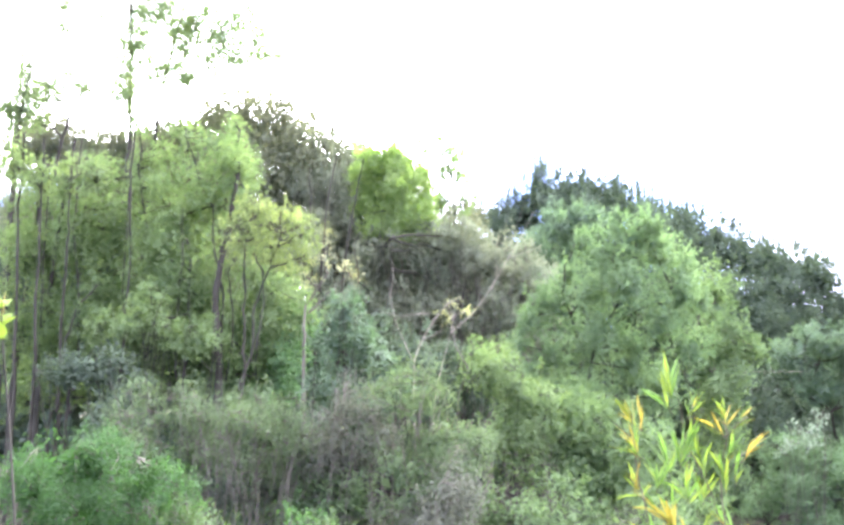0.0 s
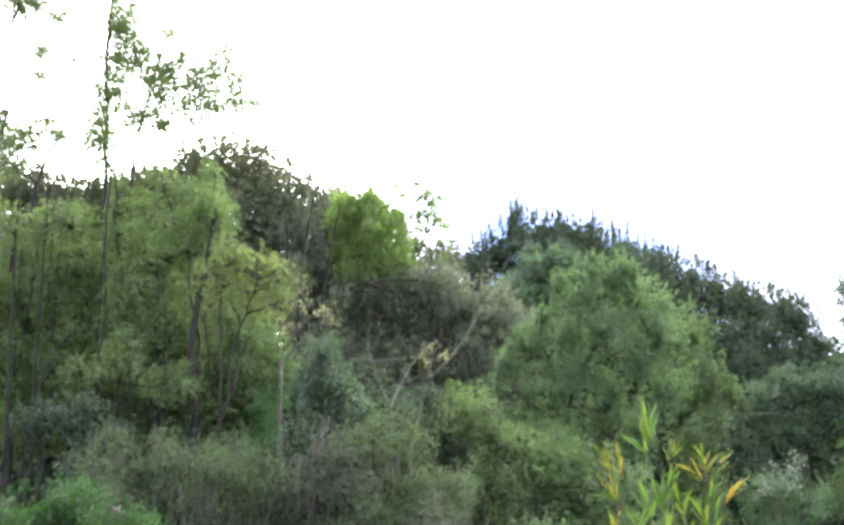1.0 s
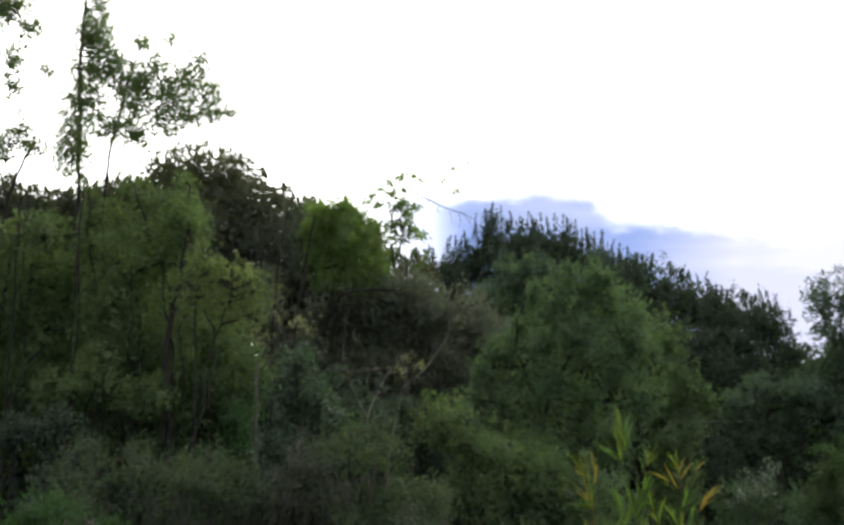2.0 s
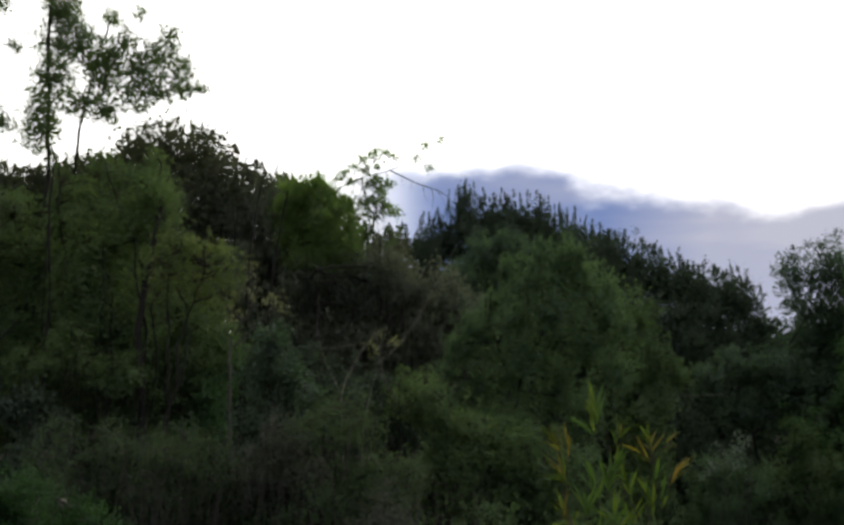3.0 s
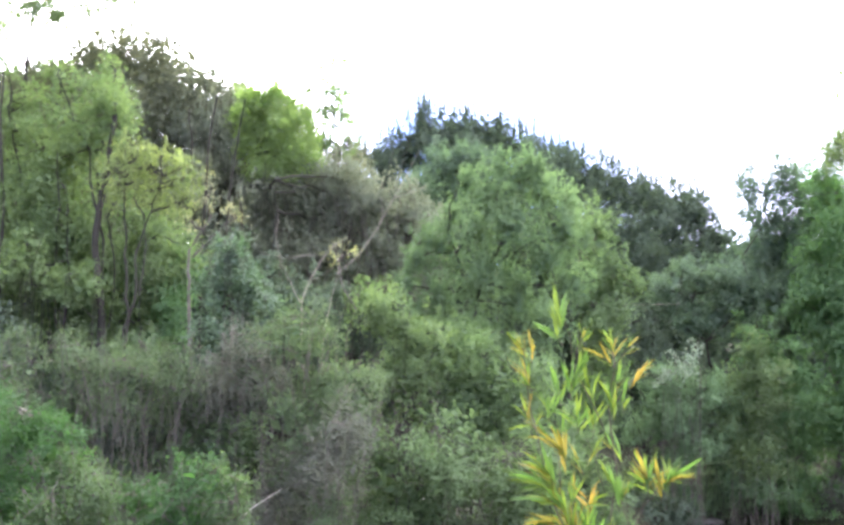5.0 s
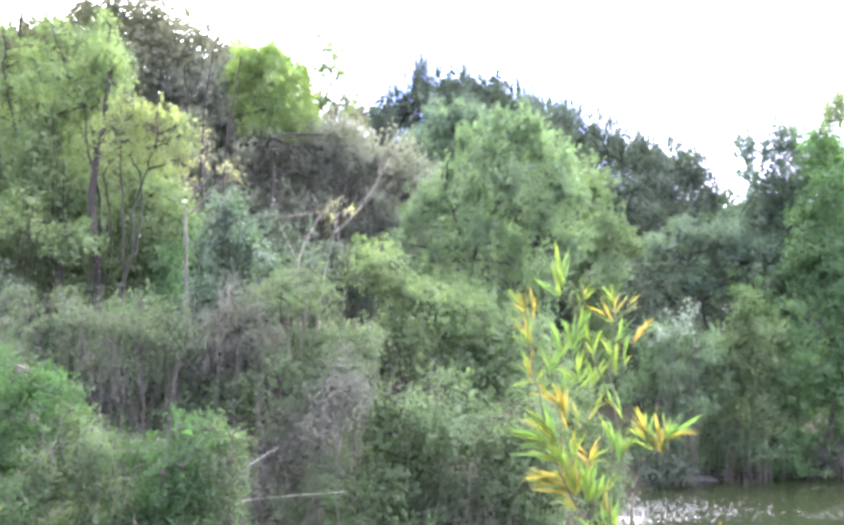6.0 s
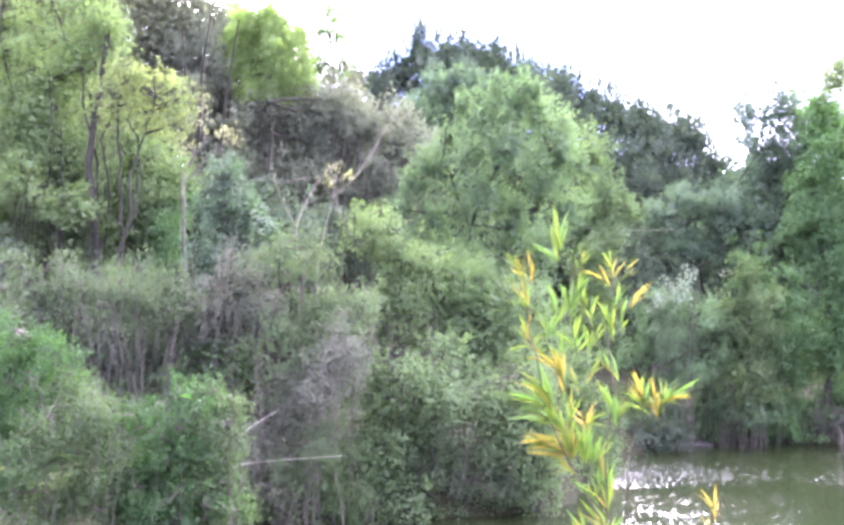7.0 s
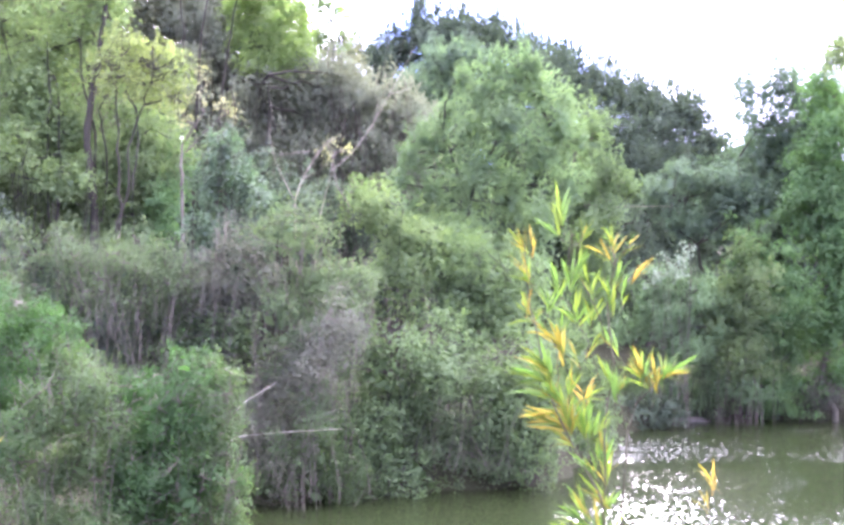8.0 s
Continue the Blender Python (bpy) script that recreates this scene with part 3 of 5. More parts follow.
def plant(kind, x, y, z, seed, spec, limbs=(), label=""):
    """A tree or bush: trunk with limbs and twigs, and a crown that fills the given lobes (across, up, half width, half height)."""
    sp = KIND[kind]
    rng = np.random.default_rng(seed)
    bush = sp["cat"] == "bush" or sp["cat"] == "thicket"
    root = new(kind)
    root.location = (x, y, z)
    tagged(root, label=label or sp["label"], category=sp["cat"], group="bushes along the bank" if bush else "trees of the wood")
    lobes = [(dx, rng.uniform(-0.45, 0.45) * rx, dz, rx, rz) for dx, dz, rx, rz in spec]
    v, t, c = foliage(rng, lobes, sp)
    part("crown", raw_mesh("crown", v, t, LEAF[sp["mat"]]), root)
    bark = BARK[sp["bark"]]
    top = max(lobes, key=lambda q: q[2])
    ways = []

    def limb(name, way, r0, r1, sides):
        one = Tubes()
        one.add(way, np.linspace(r0, r1, len(way)), sides)
        part(name, one.mesh(name, bark), root)

    for i, (r, pts) in enumerate(limbs):
        way = np.array([(a, sp.get("fore", 0.0) + 0.1 * math.sin(k + seed), b) for k, (a, b) in enumerate(pts)], float)
        if way[0, 2] > 1.0 and r > 0.07:
            way = np.concatenate([[(way[0, 0] * 0.9, way[0, 1], 0)], way])
        s = np.linspace(0, len(way) - 1, 4 * len(way))
        fine = np.stack([np.interp(s, np.arange(len(way)), way[:, k]) for k in range(3)], 1)
        fine += np.cumsum(rng.normal(0, 0.03, fine.shape), 0) * np.array([1.0, 1.0, 0.3])
        limb("trunk" if i == 0 else "limb", fine, r * 0.7, r * 0.34, 7)
        ways.append(fine)
    if not limbs and not bush:
        way = bend(rng, (0, 0, 0), (top[0] * 0.8, top[1], top[2] + 0.3 * top[4]), 12, 0.10)
        limb("trunk", way, sp["r"], sp["r"] * 0.2, 7)
        ways.append(way)
    if bush:
        for dx, dy, dz, rx, rz in lobes:
            for _ in range(7 if kind == "reed_bush" else 4):
                fore = -0.8 * rx if kind == "reed_bush" and rng.uniform() < 0.6 else 0.0
                foot = (dx * 0.9 + rng.normal(0, rx * 0.45), dy + fore + rng.normal(0, 0.3), 0)
                way = bend(rng, foot, (dx + rng.normal(0, rx * 0.45), dy + fore + rng.normal(0, 0.2), dz + rng.uniform(0, rz)), 7, 0.05)
                limb("stem", way, sp["r"], sp["r"] * 0.3, 5)
                ways.append(way)
    spine = np.concatenate(ways)
    ends = []
    if not bush:
        for dx, dy, dz, rx, rz in lobes:
            hub = np.array([dx, dy, dz])
            low = spine[spine[:, 2] < dz + 0.3 * rz]
            low = low if len(low) else spine
            src = low[np.argmin(np.linalg.norm((low - hub) * (1, 1, 0.6), axis=1))]
            way = bend(rng, src, hub + rng.normal(0, 0.15, 3), 7, 0.14)
            limb("limb", way, sp["r"] * 0.42, sp["r"] * 0.18, 6)
            ends.append(way)
    hubs = np.concatenate(ends + ways)
    tb = Tubes()
    for q in c[rng.permutation(len(c))[: min(len(c), 160)]]:
        src = hubs[np.argmin(np.linalg.norm(hubs - q, axis=1) + rng.uniform(0, 0.3, len(hubs)))]
        tb.add(bend(rng, src, q, 4, 0.12), np.linspace(0.016, 0.006, 4), 3)
    if sp.get("twigs"):
        for dx, dy, dz, rx, rz in lobes:
            for _ in range(int(sp["twigs"] * rx)):
                u = rng.normal(0, 0.55 * rx)
                low = np.array([dx + 0.6 * u, dy - rng.uniform(0.2, 1.0) * rx, dz - rz * rng.uniform(0.6, 2.2)])
                low[2] = max(low[2], 0.05)
                tip = low + np.array([0.6 * u + rng.normal(0, 0.1), rng.normal(0, 0.15), rz * rng.uniform(1.2, 2.4)])
                tb.add(bend(rng, low, tip, 5, 0.06), np.linspace(0.011, 0.005, 5), 3)
    tagged(part("branchwork", tb.mesh("branchwork", bark), root), kind="stuff")
    return root


# ---- ground and river ----
BANK_X = [-200, -60, -20, -9, -4, 4, 7.5, 11, 20, 80, 200]
BANK_Y = [30, 14, 14, 19.0, 27.0, 30.6, 41.5, 47.5, 49.0, 55, 75]


def ground_z(x, y):
    e = y - np.interp(x, BANK_X, BANK_Y)
    far = 1.0 * (1 - np.exp(-np.maximum(e, 0) / 1.2)) + np.minimum(0.1 * np.maximum(e, 0), 3.5)
    near = 3.3 * np.clip((8 - y) / 5.0, 0, 1)
    hill = 17.0 * np.clip((y - 82) / 50.0, 0, 1) ** 2 * (3 - 2 * np.clip((y - 82) / 50.0, 0, 1))
    return np.where(e > 0, far + hill, np.where(y < 8, near, -1.0))


gx = np.concatenate([-np.geomspace(3000, 42, 22), np.linspace(-40, 50, 121), np.geomspace(52, 3000, 22)])
gy = np.concatenate([-np.geomspace(3000, 6, 16), np.linspace(-5, 75, 107), np.geomspace(77, 4000, 24)])
GX, GY = np.meshgrid(gx, gy)
GZ = ground_z(GX, GY)
land = GZ > 0.05
GZ = GZ + np.where(land & (np.abs(GX) < 60) & (GY < 80), 0.12 * np.sin(GX * 1.7 + np.sin(GY * 1.3)) * np.sin(GY * 1.9 + 0.7 * GX), 0)
nx, ny = len(gx), len(gy)
ii, jj = np.meshgrid(np.arange(ny - 1), np.arange(nx - 1), indexing="ij")
q0 = (ii * nx + jj).ravel()
tri = np.concatenate([np.stack([q0, q0 + 1, q0 + nx + 1], 1), np.stack([q0, q0 + nx + 1, q0 + nx], 1)])
ground = new("ground", raw_mesh("ground", np.stack([GX, GY, GZ], -1).reshape(-1, 3), tri, SOIL, True))
tagged(ground, "brown soil and leaf litter sloping to the river", "ground", kind="structure")
wv = [(-400, 3, 0), (400, 3, 0), (400, 110, 0), (-400, 110, 0)]
water = new("water", raw_mesh("water", wv, [(0, 1, 2), (0, 2, 3)], WATER))
tagged(water, "murky green river with sun glitter on small ripples", "river", kind="structure")

# ---- woodland, laid out from the far trees to the near bushes ----


def make(kind):
    def build(x, y, z, seed, spec, limbs=(), label=""):
        return plant(kind, x, y, z, seed, spec, limbs, label)
    return build


dark_tree, slender_tree, airy_tree = make("dark_tree"), make("slender_tree"), make("airy_tree")
light_tree, yellow_tree, brown_tree = make("light_tree"), make("yellow_tree"), make("brown_tree")
glow_tree, spiky_tree, thicket = make("glow_tree"), make("spiky_tree"), make("thicket")
grey_tree, green_tree, seed_tree = make("grey_tree"), make("green_tree"), make("seed_tree")
yellow_bush, green_bush, grey_bush, lime_bush = make("yellow_bush"), make("green_bush"), make("grey_bush"), make("lime_bush")
lean_tree, mottled_tree, willow_bush = make("lean_tree"), make("mottled_tree"), make("willow_bush")
leafy_bush, mixed_bush, screen_tree = make("leafy_bush"), make("mixed_bush"), make("screen_tree")
olive_bush, feather_tree, shade_tree = make("olive_bush"), make("feather_tree"), make("shade_tree")
ivy_bush, silver_bush = make("ivy_bush"), make("silver_bush")
brown_bush, reed_bush, dark_bush = make("brown_bush"), make("reed_bush"), make("dark_bush")

# ---- the wood, plant by plant ----
mottled_tree(-13.12, 46, 3.79, 1, [(-0.15, 15.94, 2.39, 1.84), (1.58, 15.47, 1.67, 1.84), (2.51, 13.96, 1.31, 1.97), (-1.62, 14.89, 1.91, 1.97), (0.13, 13.03, 3.11, 2.46), (-3.43, 14.19, 1.91, 1.72)])
light_tree(-16.43, 36, 2.94, 2, [(-1.39, 10.15, 0.6, 1.54), (-0.57, 9.61, 0.6, 1.63), (0.13, 10.15, 0.56, 1.44), (0.86, 9.61, 0.64, 1.54), (1.56, 10.15, 0.56, 1.44), (2.28, 9.7, 0.64, 1.54), (2.89, 10.33, 0.52, 1.35), (-0.88, 8.17, 0.79, 1.73), (0.54, 7.99, 0.86, 1.73), (1.96, 8.17, 0.86, 1.73), (-0.13, 6.56, 1.12, 1.15), (1.47, 6.56, 1.12, 1.15)], limbs=[(0.14, [(-1.44, 4.25), (-1.21, 8.35), (-0.91, 12.14)]), (0.16, [(-0.36, 5.32), (-0.19, 8.71), (0.27, 12.87)]), (0.08, [(0.8, 8.35), (0.68, 11.06), (0.61, 12.32)])])
lean_tree(-15.38, 34.5, 2.74, 3, [(0.93, 7.82, 0.39, 0.33), (0.7, 7.37, 0.21, 0.22)], limbs=[(0.07, [(-0.01, 3.56), (0.0, 4.79), (0.17, 6.02), (0.37, 6.83), (0.95, 7.64)])])
light_tree(-9.87, 34, 2.44, 4, [(-2.41, 10.45, 0.49, 1.36), (-1.74, 10.19, 0.6, 1.54), (-1.08, 11.22, 0.49, 1.36), (-0.57, 10.71, 0.53, 1.63), (-0.17, 11.99, 0.53, 1.09), (0.27, 11.22, 0.42, 0.91), (-2.8, 9.0, 0.74, 1.45), (-1.95, 8.33, 0.81, 1.45), (-1.11, 8.33, 0.74, 1.27), (-2.26, 6.97, 0.92, 1.09), (-1.42, 6.81, 0.92, 1.09)], limbs=[(0.23, [(-0.05, 3.62), (-0.02, 5.46), (-0.23, 7.82), (-0.04, 9.68), (0.26, 11.9)]), (0.08, [(-0.19, 7.65), (-0.62, 9.0), (-0.82, 10.54)]), (0.07, [(-1.21, 4.63), (-0.99, 6.64), (-1.15, 8.5)])])
yellow_tree(-8.9, 33, 2.28, 5, [(-0.13, 10.65, 0.48, 0.39), (0.37, 10.16, 0.43, 0.35), (0.99, 10.26, 0.48, 0.35), (1.48, 9.87, 0.41, 0.35), (1.75, 9.36, 0.34, 0.32), (1.2, 9.21, 0.48, 0.35), (0.51, 9.43, 0.48, 0.35), (-0.07, 9.66, 0.43, 0.42), (-0.45, 10.19, 0.41, 0.42), (0.76, 8.72, 0.45, 0.32), (1.37, 8.64, 0.38, 0.32), (-0.55, 9.05, 0.41, 0.46), (0.19, 8.88, 0.38, 0.32)], limbs=[(0.065, [(-0.18, 3.75), (-0.11, 5.53), (-0.4, 7.16), (-0.57, 8.47), (-0.39, 9.46)]), (0.06, [(-0.1, 4.72), (0.17, 6.02), (0.05, 7.16), (0.6, 8.67), (0.91, 9.63)]), (0.045, [(0.27, 6.02), (0.35, 7.16), (0.17, 8.31)])])
brown_tree(-9.15, 46, 3.61, 6, [(-1.0, 14.07, 1.67, 1.97), (0.38, 13.14, 1.55, 2.21), (-0.28, 11.07, 2.15, 2.21), (1.06, 13.84, 1.07, 1.47), (-1.43, 11.99, 1.43, 1.97), (1.09, 10.84, 1.43, 1.97)])
glow_tree(-6.13, 44, 2.94, 7, [(-1.08, 14.63, 0.65, 0.73), (-0.29, 14.76, 0.73, 0.69), (0.44, 14.33, 0.65, 0.69), (1.08, 13.77, 0.56, 0.65), (-1.39, 13.82, 0.56, 0.73), (-0.49, 13.63, 0.90, 0.82), (0.42, 13.23, 0.90, 0.78), (1.32, 12.85, 0.52, 0.65), (-1.26, 12.78, 0.65, 0.78), (-0.24, 12.43, 0.97, 0.78), (0.77, 12.19, 0.86, 0.78), (-0.67, 11.64, 0.86, 0.56), (0.45, 11.45, 0.86, 0.56), (1.51, 11.94, 0.43, 0.56), (-0.68, 14.21, 0.69, 0.56), (0.07, 14.01, 0.69, 0.56)])
lean_tree(-3.85, 45, 2.69, 8, [(-0.18, 15.13, 0.57, 0.62), (0.20, 14.34, 0.53, 0.62), (-0.49, 14.18, 0.57, 0.75), (0.07, 13.40, 0.57, 0.62), (0.71, 13.04, 0.57, 0.48), (-0.29, 12.94, 0.66, 0.53)], label='thin young tree with sparse light green leaves')
spiky_tree(0.19, 57, 3.71, 9, [(-0.3, 15.67, 1.01, 1.28), (0.97, 15.33, 1.33, 1.28), (2.24, 15.44, 1.24, 1.22), (3.23, 15.16, 1.01, 1.16), (0.83, 13.1, 2.96, 2.44), (-1.29, 14.38, 1.33, 1.37), (-2.56, 14.1, 1.63, 1.37), (-1.99, 12.24, 2.37, 2.44), (1.96, 13.96, 1.78, 1.52)])
spiky_tree(4.56, 58, 3.47, 10, [(-0.36, 15.36, 1.36, 1.05), (0.79, 14.86, 1.14, 1.12), (1.79, 14.19, 1.14, 1.12), (0.2, 12.97, 2.71, 2.17), (-1.81, 12.39, 1.81, 2.48), (2.21, 13.12, 1.51, 1.55)])
dark_tree(9.36, 62, 2.63, 11, [(-1.35, 15.53, 1.61, 1.52), (0.18, 15.07, 1.61, 1.66), (1.55, 14.45, 1.61, 1.66), (-0.9, 13.83, 1.93, 1.66), (0.3, 11.42, 3.54, 3.64)])
dark_tree(12.96, 63, 2.42, 12, [(-0.78, 14.39, 1.57, 1.55), (0.46, 14.23, 1.57, 1.55), (1.92, 13.7, 1.57, 1.55), (-0.03, 12.1, 2.94, 2.02), (-0.06, 10.22, 3.93, 3.03)])
dark_tree(14.95, 61, 2.18, 13, [(0.35, 13.18, 1.27, 1.37), (1.23, 11.72, 1.08, 1.43), (-0.04, 10.82, 1.9, 1.95), (-0.07, 9.31, 2.85, 2.93)])
thicket(-4.03, 44, 2.60, 14, [(-0.83, 8.79, 2.51, 1.88), (0.9, 10.54, 1.6, 1.64), (2.21, 8.79, 1.83, 1.64), (0.05, 7.05, 2.28, 1.64), (-2.57, 9.45, 1.37, 1.64)])
feather_tree(2.49, 38, 1.71, 15, [(0.70, 11.10, 0.67, 0.84), (1.60, 10.65, 0.63, 0.97), (-0.35, 10.66, 0.67, 0.86), (2.27, 9.31, 0.56, 1.04), (-0.84, 9.33, 0.78, 1.04), (0.48, 9.47, 0.93, 1.12), (-1.82, 8.76, 0.63, 0.93), (1.59, 8.33, 0.89, 1.02), (-0.48, 7.77, 0.97, 1.08), (-2.02, 7.07, 0.74, 1.02), (0.63, 6.83, 1.02, 1.02), (2.54, 7.41, 0.67, 0.86), (-0.88, 5.99, 0.86, 0.86), (-2.59, 6.06, 0.71, 0.86), (1.73, 5.85, 0.86, 0.86), (0.23, 5.24, 0.93, 0.74), (-2.88, 8.35, 0.33, 0.82), (-1.10, 11.02, 0.24, 0.45), (2.61, 10.45, 0.22, 0.52), (-1.55, 9.83, 0.22, 0.48), (3.03, 8.98, 0.20, 0.48), (0.10, 11.68, 0.24, 0.41), (1.20, 11.74, 0.22, 0.45), (-2.38, 9.01, 0.22, 0.52), (-3.25, 7.41, 0.26, 0.56), (1.46, 11.42, 0.19, 0.33)], limbs=[(0.12, [(-0.97, 3.87), (-1.11, 5.34), (-0.79, 7.21), (0.10, 9.09), (0.65, 10.81)]), (0.07, [(-0.79, 6.83), (-1.41, 8.34), (-1.74, 9.30)]), (0.06, [(-0.48, 7.96), (1.22, 8.90), (2.18, 9.84)])])
grey_tree(6.77, 44, 1.36, 16, [(-0.13, 10.48, 1.05, 1.41), (0.51, 8.95, 1.01, 1.41), (-0.37, 7.64, 1.37, 1.41), (0.05, 5.91, 1.03, 1.41), (0.29, 3.97, 0.96, 1.41)])
screen_tree(16.35, 51, 1.05, 17, [(-1.01, 14.05, 0.95, 1.42), (0.33, 14.43, 1.19, 1.58), (1.45, 13.8, 1.11, 1.63), (-0.09, 12.4, 1.85, 1.36)])
shade_tree(16.2, 52, 1.21, 18, [(0.1, 10.85, 1.89, 1.81), (1.37, 10.33, 1.89, 2.22), (-0.96, 8.79, 2.16, 2.22)])
shade_tree(13.55, 50, 0.93, 19, [(-2.52, 9.17, 0.93, 1.03), (-1.07, 9.85, 1.10, 0.98), (0.38, 9.28, 1.27, 1.10), (1.95, 8.65, 1.35, 1.18), (-1.84, 7.74, 0.98, 0.83), (-0.05, 7.68, 1.13, 0.88), (3.14, 9.58, 0.98, 1.18)])
green_tree(18.08, 48, -1.10, 20, [(0.08, 14.52, 1.5, 2.31), (-0.45, 11.9, 1.5, 1.79), (0.93, 10.47, 1.99, 2.31), (-0.74, 9.53, 1.5, 2.05), (0.4, 7.64, 1.99, 2.56), (-0.24, 5.3, 1.99, 2.56)])
airy_tree(19.89, 47, -1.10, 21, [(-1.81, 17.28, 0.68, 1.0), (-2.17, 16.69, 0.59, 0.75), (-0.57, 20.24, 1.34, 2.01), (-0.93, 24.78, 1.1, 0.88), (0.42, 22.39, 1.46, 2.01)])
green_bush(14.69, 47.7, -1.10, 22, [(0.06, 7.87, 1.49, 1.53), (-0.9, 6.7, 1.11, 1.66), (0.72, 5.77, 1.86, 1.78), (-0.35, 5.07, 1.49, 1.53)])
willow_bush(10.39, 47, 0.32, 23, [(0.33, 5.5, 1.34, 1.38), (-0.73, 3.89, 1.34, 1.76), (0.88, 3.66, 1.34, 1.76), (-0.18, 1.84, 1.46, 1.51), (-0.88, 0.47, 1.22, 0.63)])
willow_bush(13.0, 47.8, -1.10, 24, [(-0.01, 5.77, 1.04, 1.91), (-0.4, 3.44, 1.37, 1.4), (0.9, 4.37, 1.12, 1.53), (-1.01, 1.82, 1.49, 0.64)])
green_bush(15.71, 48.8, 0.30, 25, [(-0.59, 1.75, 1.39, 1.3), (0.85, 2.7, 1.27, 1.56), (0.09, 0.45, 1.77, 0.78), (-1.33, 0.34, 1.27, 0.65)])
brown_bush(18.87, 49.5, 0.41, 26, [(-0.65, 1.37, 1.54, 1.32), (-1.63, 0.53, 1.29, 0.93), (0.82, 2.33, 1.54, 2.11), (0.05, 0.29, 1.54, 0.66)])
silver_bush(10.43, 45.5, -1.10, 27, [(-0.14, 7.80, 0.58, 0.49), (0.54, 8.02, 0.36, 0.67), (-0.73, 7.23, 0.53, 0.40), (0.34, 7.40, 0.45, 0.36)])
ivy_bush(-5.04, 30.5, 1.40, 28, [(-0.39, 7.73, 0.63, 0.57), (-0.83, 6.79, 0.54, 0.78), (0.12, 6.79, 0.57, 0.78), (0.65, 6.00, 0.51, 0.60), (-0.54, 5.59, 0.69, 0.72), (0.49, 5.10, 0.69, 0.69), (1.14, 5.55, 0.30, 0.39), (-0.79, 4.52, 0.63, 0.63), (0.11, 4.17, 0.69, 0.63)])
brown_bush(-5.08, 29.5, 1.29, 29, [(-0.18, 4.33, 1.23, 1.42), (0.91, 4.33, 0.77, 1.1), (-0.45, 3.03, 0.92, 1.1)])
seed_tree(-7.0, 33, 1.98, 30, [(0.58, 8.94, 0.82, 0.58), (1.26, 8.78, 0.62, 0.49), (-0.04, 8.61, 0.43, 0.44)], limbs=[(0.09, [(-0.03, 5.02), (-0.11, 6.65), (-0.06, 7.79), (0.58, 8.78)]), (0.05, [(-0.06, 7.47), (0.5, 8.12), (1.23, 8.7)])])
green_bush(-8.34, 35, 2.39, 31, [(0.34, 6.98, 0.73, 0.75), (0.1, 5.6, 1.0, 1.22), (-0.48, 4.56, 0.91, 0.93)])
seed_tree(-2.97, 33, 1.44, 32, [(0.19, 8.2, 0.24, 0.62), (0.79, 8.13, 0.21, 0.28)], label='small sapling with pale yellow leaves')
olive_bush(-2.88, 28.5, 0.56, 33, [(1.01, 4.34, 0.74, 0.76), (-0.25, 6.01, 1.04, 0.84), (0.45, 5.03, 1.18, 1.07), (-0.66, 4.06, 1.18, 1.22)])
brown_bush(-3.17, 27.8, 0.24, 34, [(0.95, 3.71, 1.15, 1.19), (-0.13, 2.63, 1.3, 1.34), (-0.66, 1.29, 1.15, 1.34)])
mixed_bush(-2.74, 27.6, -0.07, 35, [(0.28, 1.63, 1.29, 1.33), (-0.12, 0.7, 1.29, 1.03), (0.82, 0.57, 1.15, 0.59), (-0.92, 0.44, 1.15, 0.74)])
lime_bush(-0.84, 33, 1.34, 36, [(-0.52, 6.31, 0.94, 0.97), (0.45, 5.67, 1.11, 1.23), (-0.98, 6.72, 0.69, 0.62), (0.13, 4.37, 1.37, 1.41)])
grey_bush(1.29, 32.5, 1.14, 37, [(-0.24, 4.56, 1.35, 1.56), (0.87, 4.56, 1.18, 1.39), (1.82, 3.6, 1.18, 1.39), (0.23, 3.13, 1.52, 1.39)])
grey_bush(-0.55, 29.8, 0.67, 38, [(-0.38, 2.35, 1.47, 1.27), (1.07, 2.63, 1.24, 1.43), (-0.66, 0.76, 1.39, 1.27)])
grey_bush(2.77, 30.3, 0.12, 39, [(-0.62, 2.58, 1.34, 1.46), (0.56, 2.87, 0.94, 1.46), (0.55, 1.12, 0.94, 1.13), (-0.18, 1.26, 1.1, 1.29)])
olive_bush(0.79, 30, 0.49, 40, [(-0.56, 0.78, 1.4, 1.28), (0.75, 0.63, 1.25, 1.04)])
olive_bush(0.8, 30.2, 0.58, 41, [(-1.44, -0.14, 1.25, 0.73), (0.17, -0.21, 1.25, 0.65), (1.63, -0.07, 1.1, 0.65)])
leafy_bush(-7.32, 19.6, -1.10, 42, [(0.11, 5.52, 0.71, 0.63), (0.74, 5.24, 0.61, 0.58), (0.03, 4.57, 0.81, 0.84), (-0.74, 4.95, 0.71, 0.84), (0.24, 3.82, 0.92, 0.84)])
mixed_bush(-6.19, 19.2, -1.10, 43, [(0.17, 4.79, 0.65, 0.62), (0.6, 4.32, 0.5, 0.72), (-0.0, 3.95, 0.8, 0.82), (-0.54, 3.03, 1.1, 0.82), (0.57, 3.31, 0.7, 0.92), (0.03, 2.39, 1.2, 0.51)])
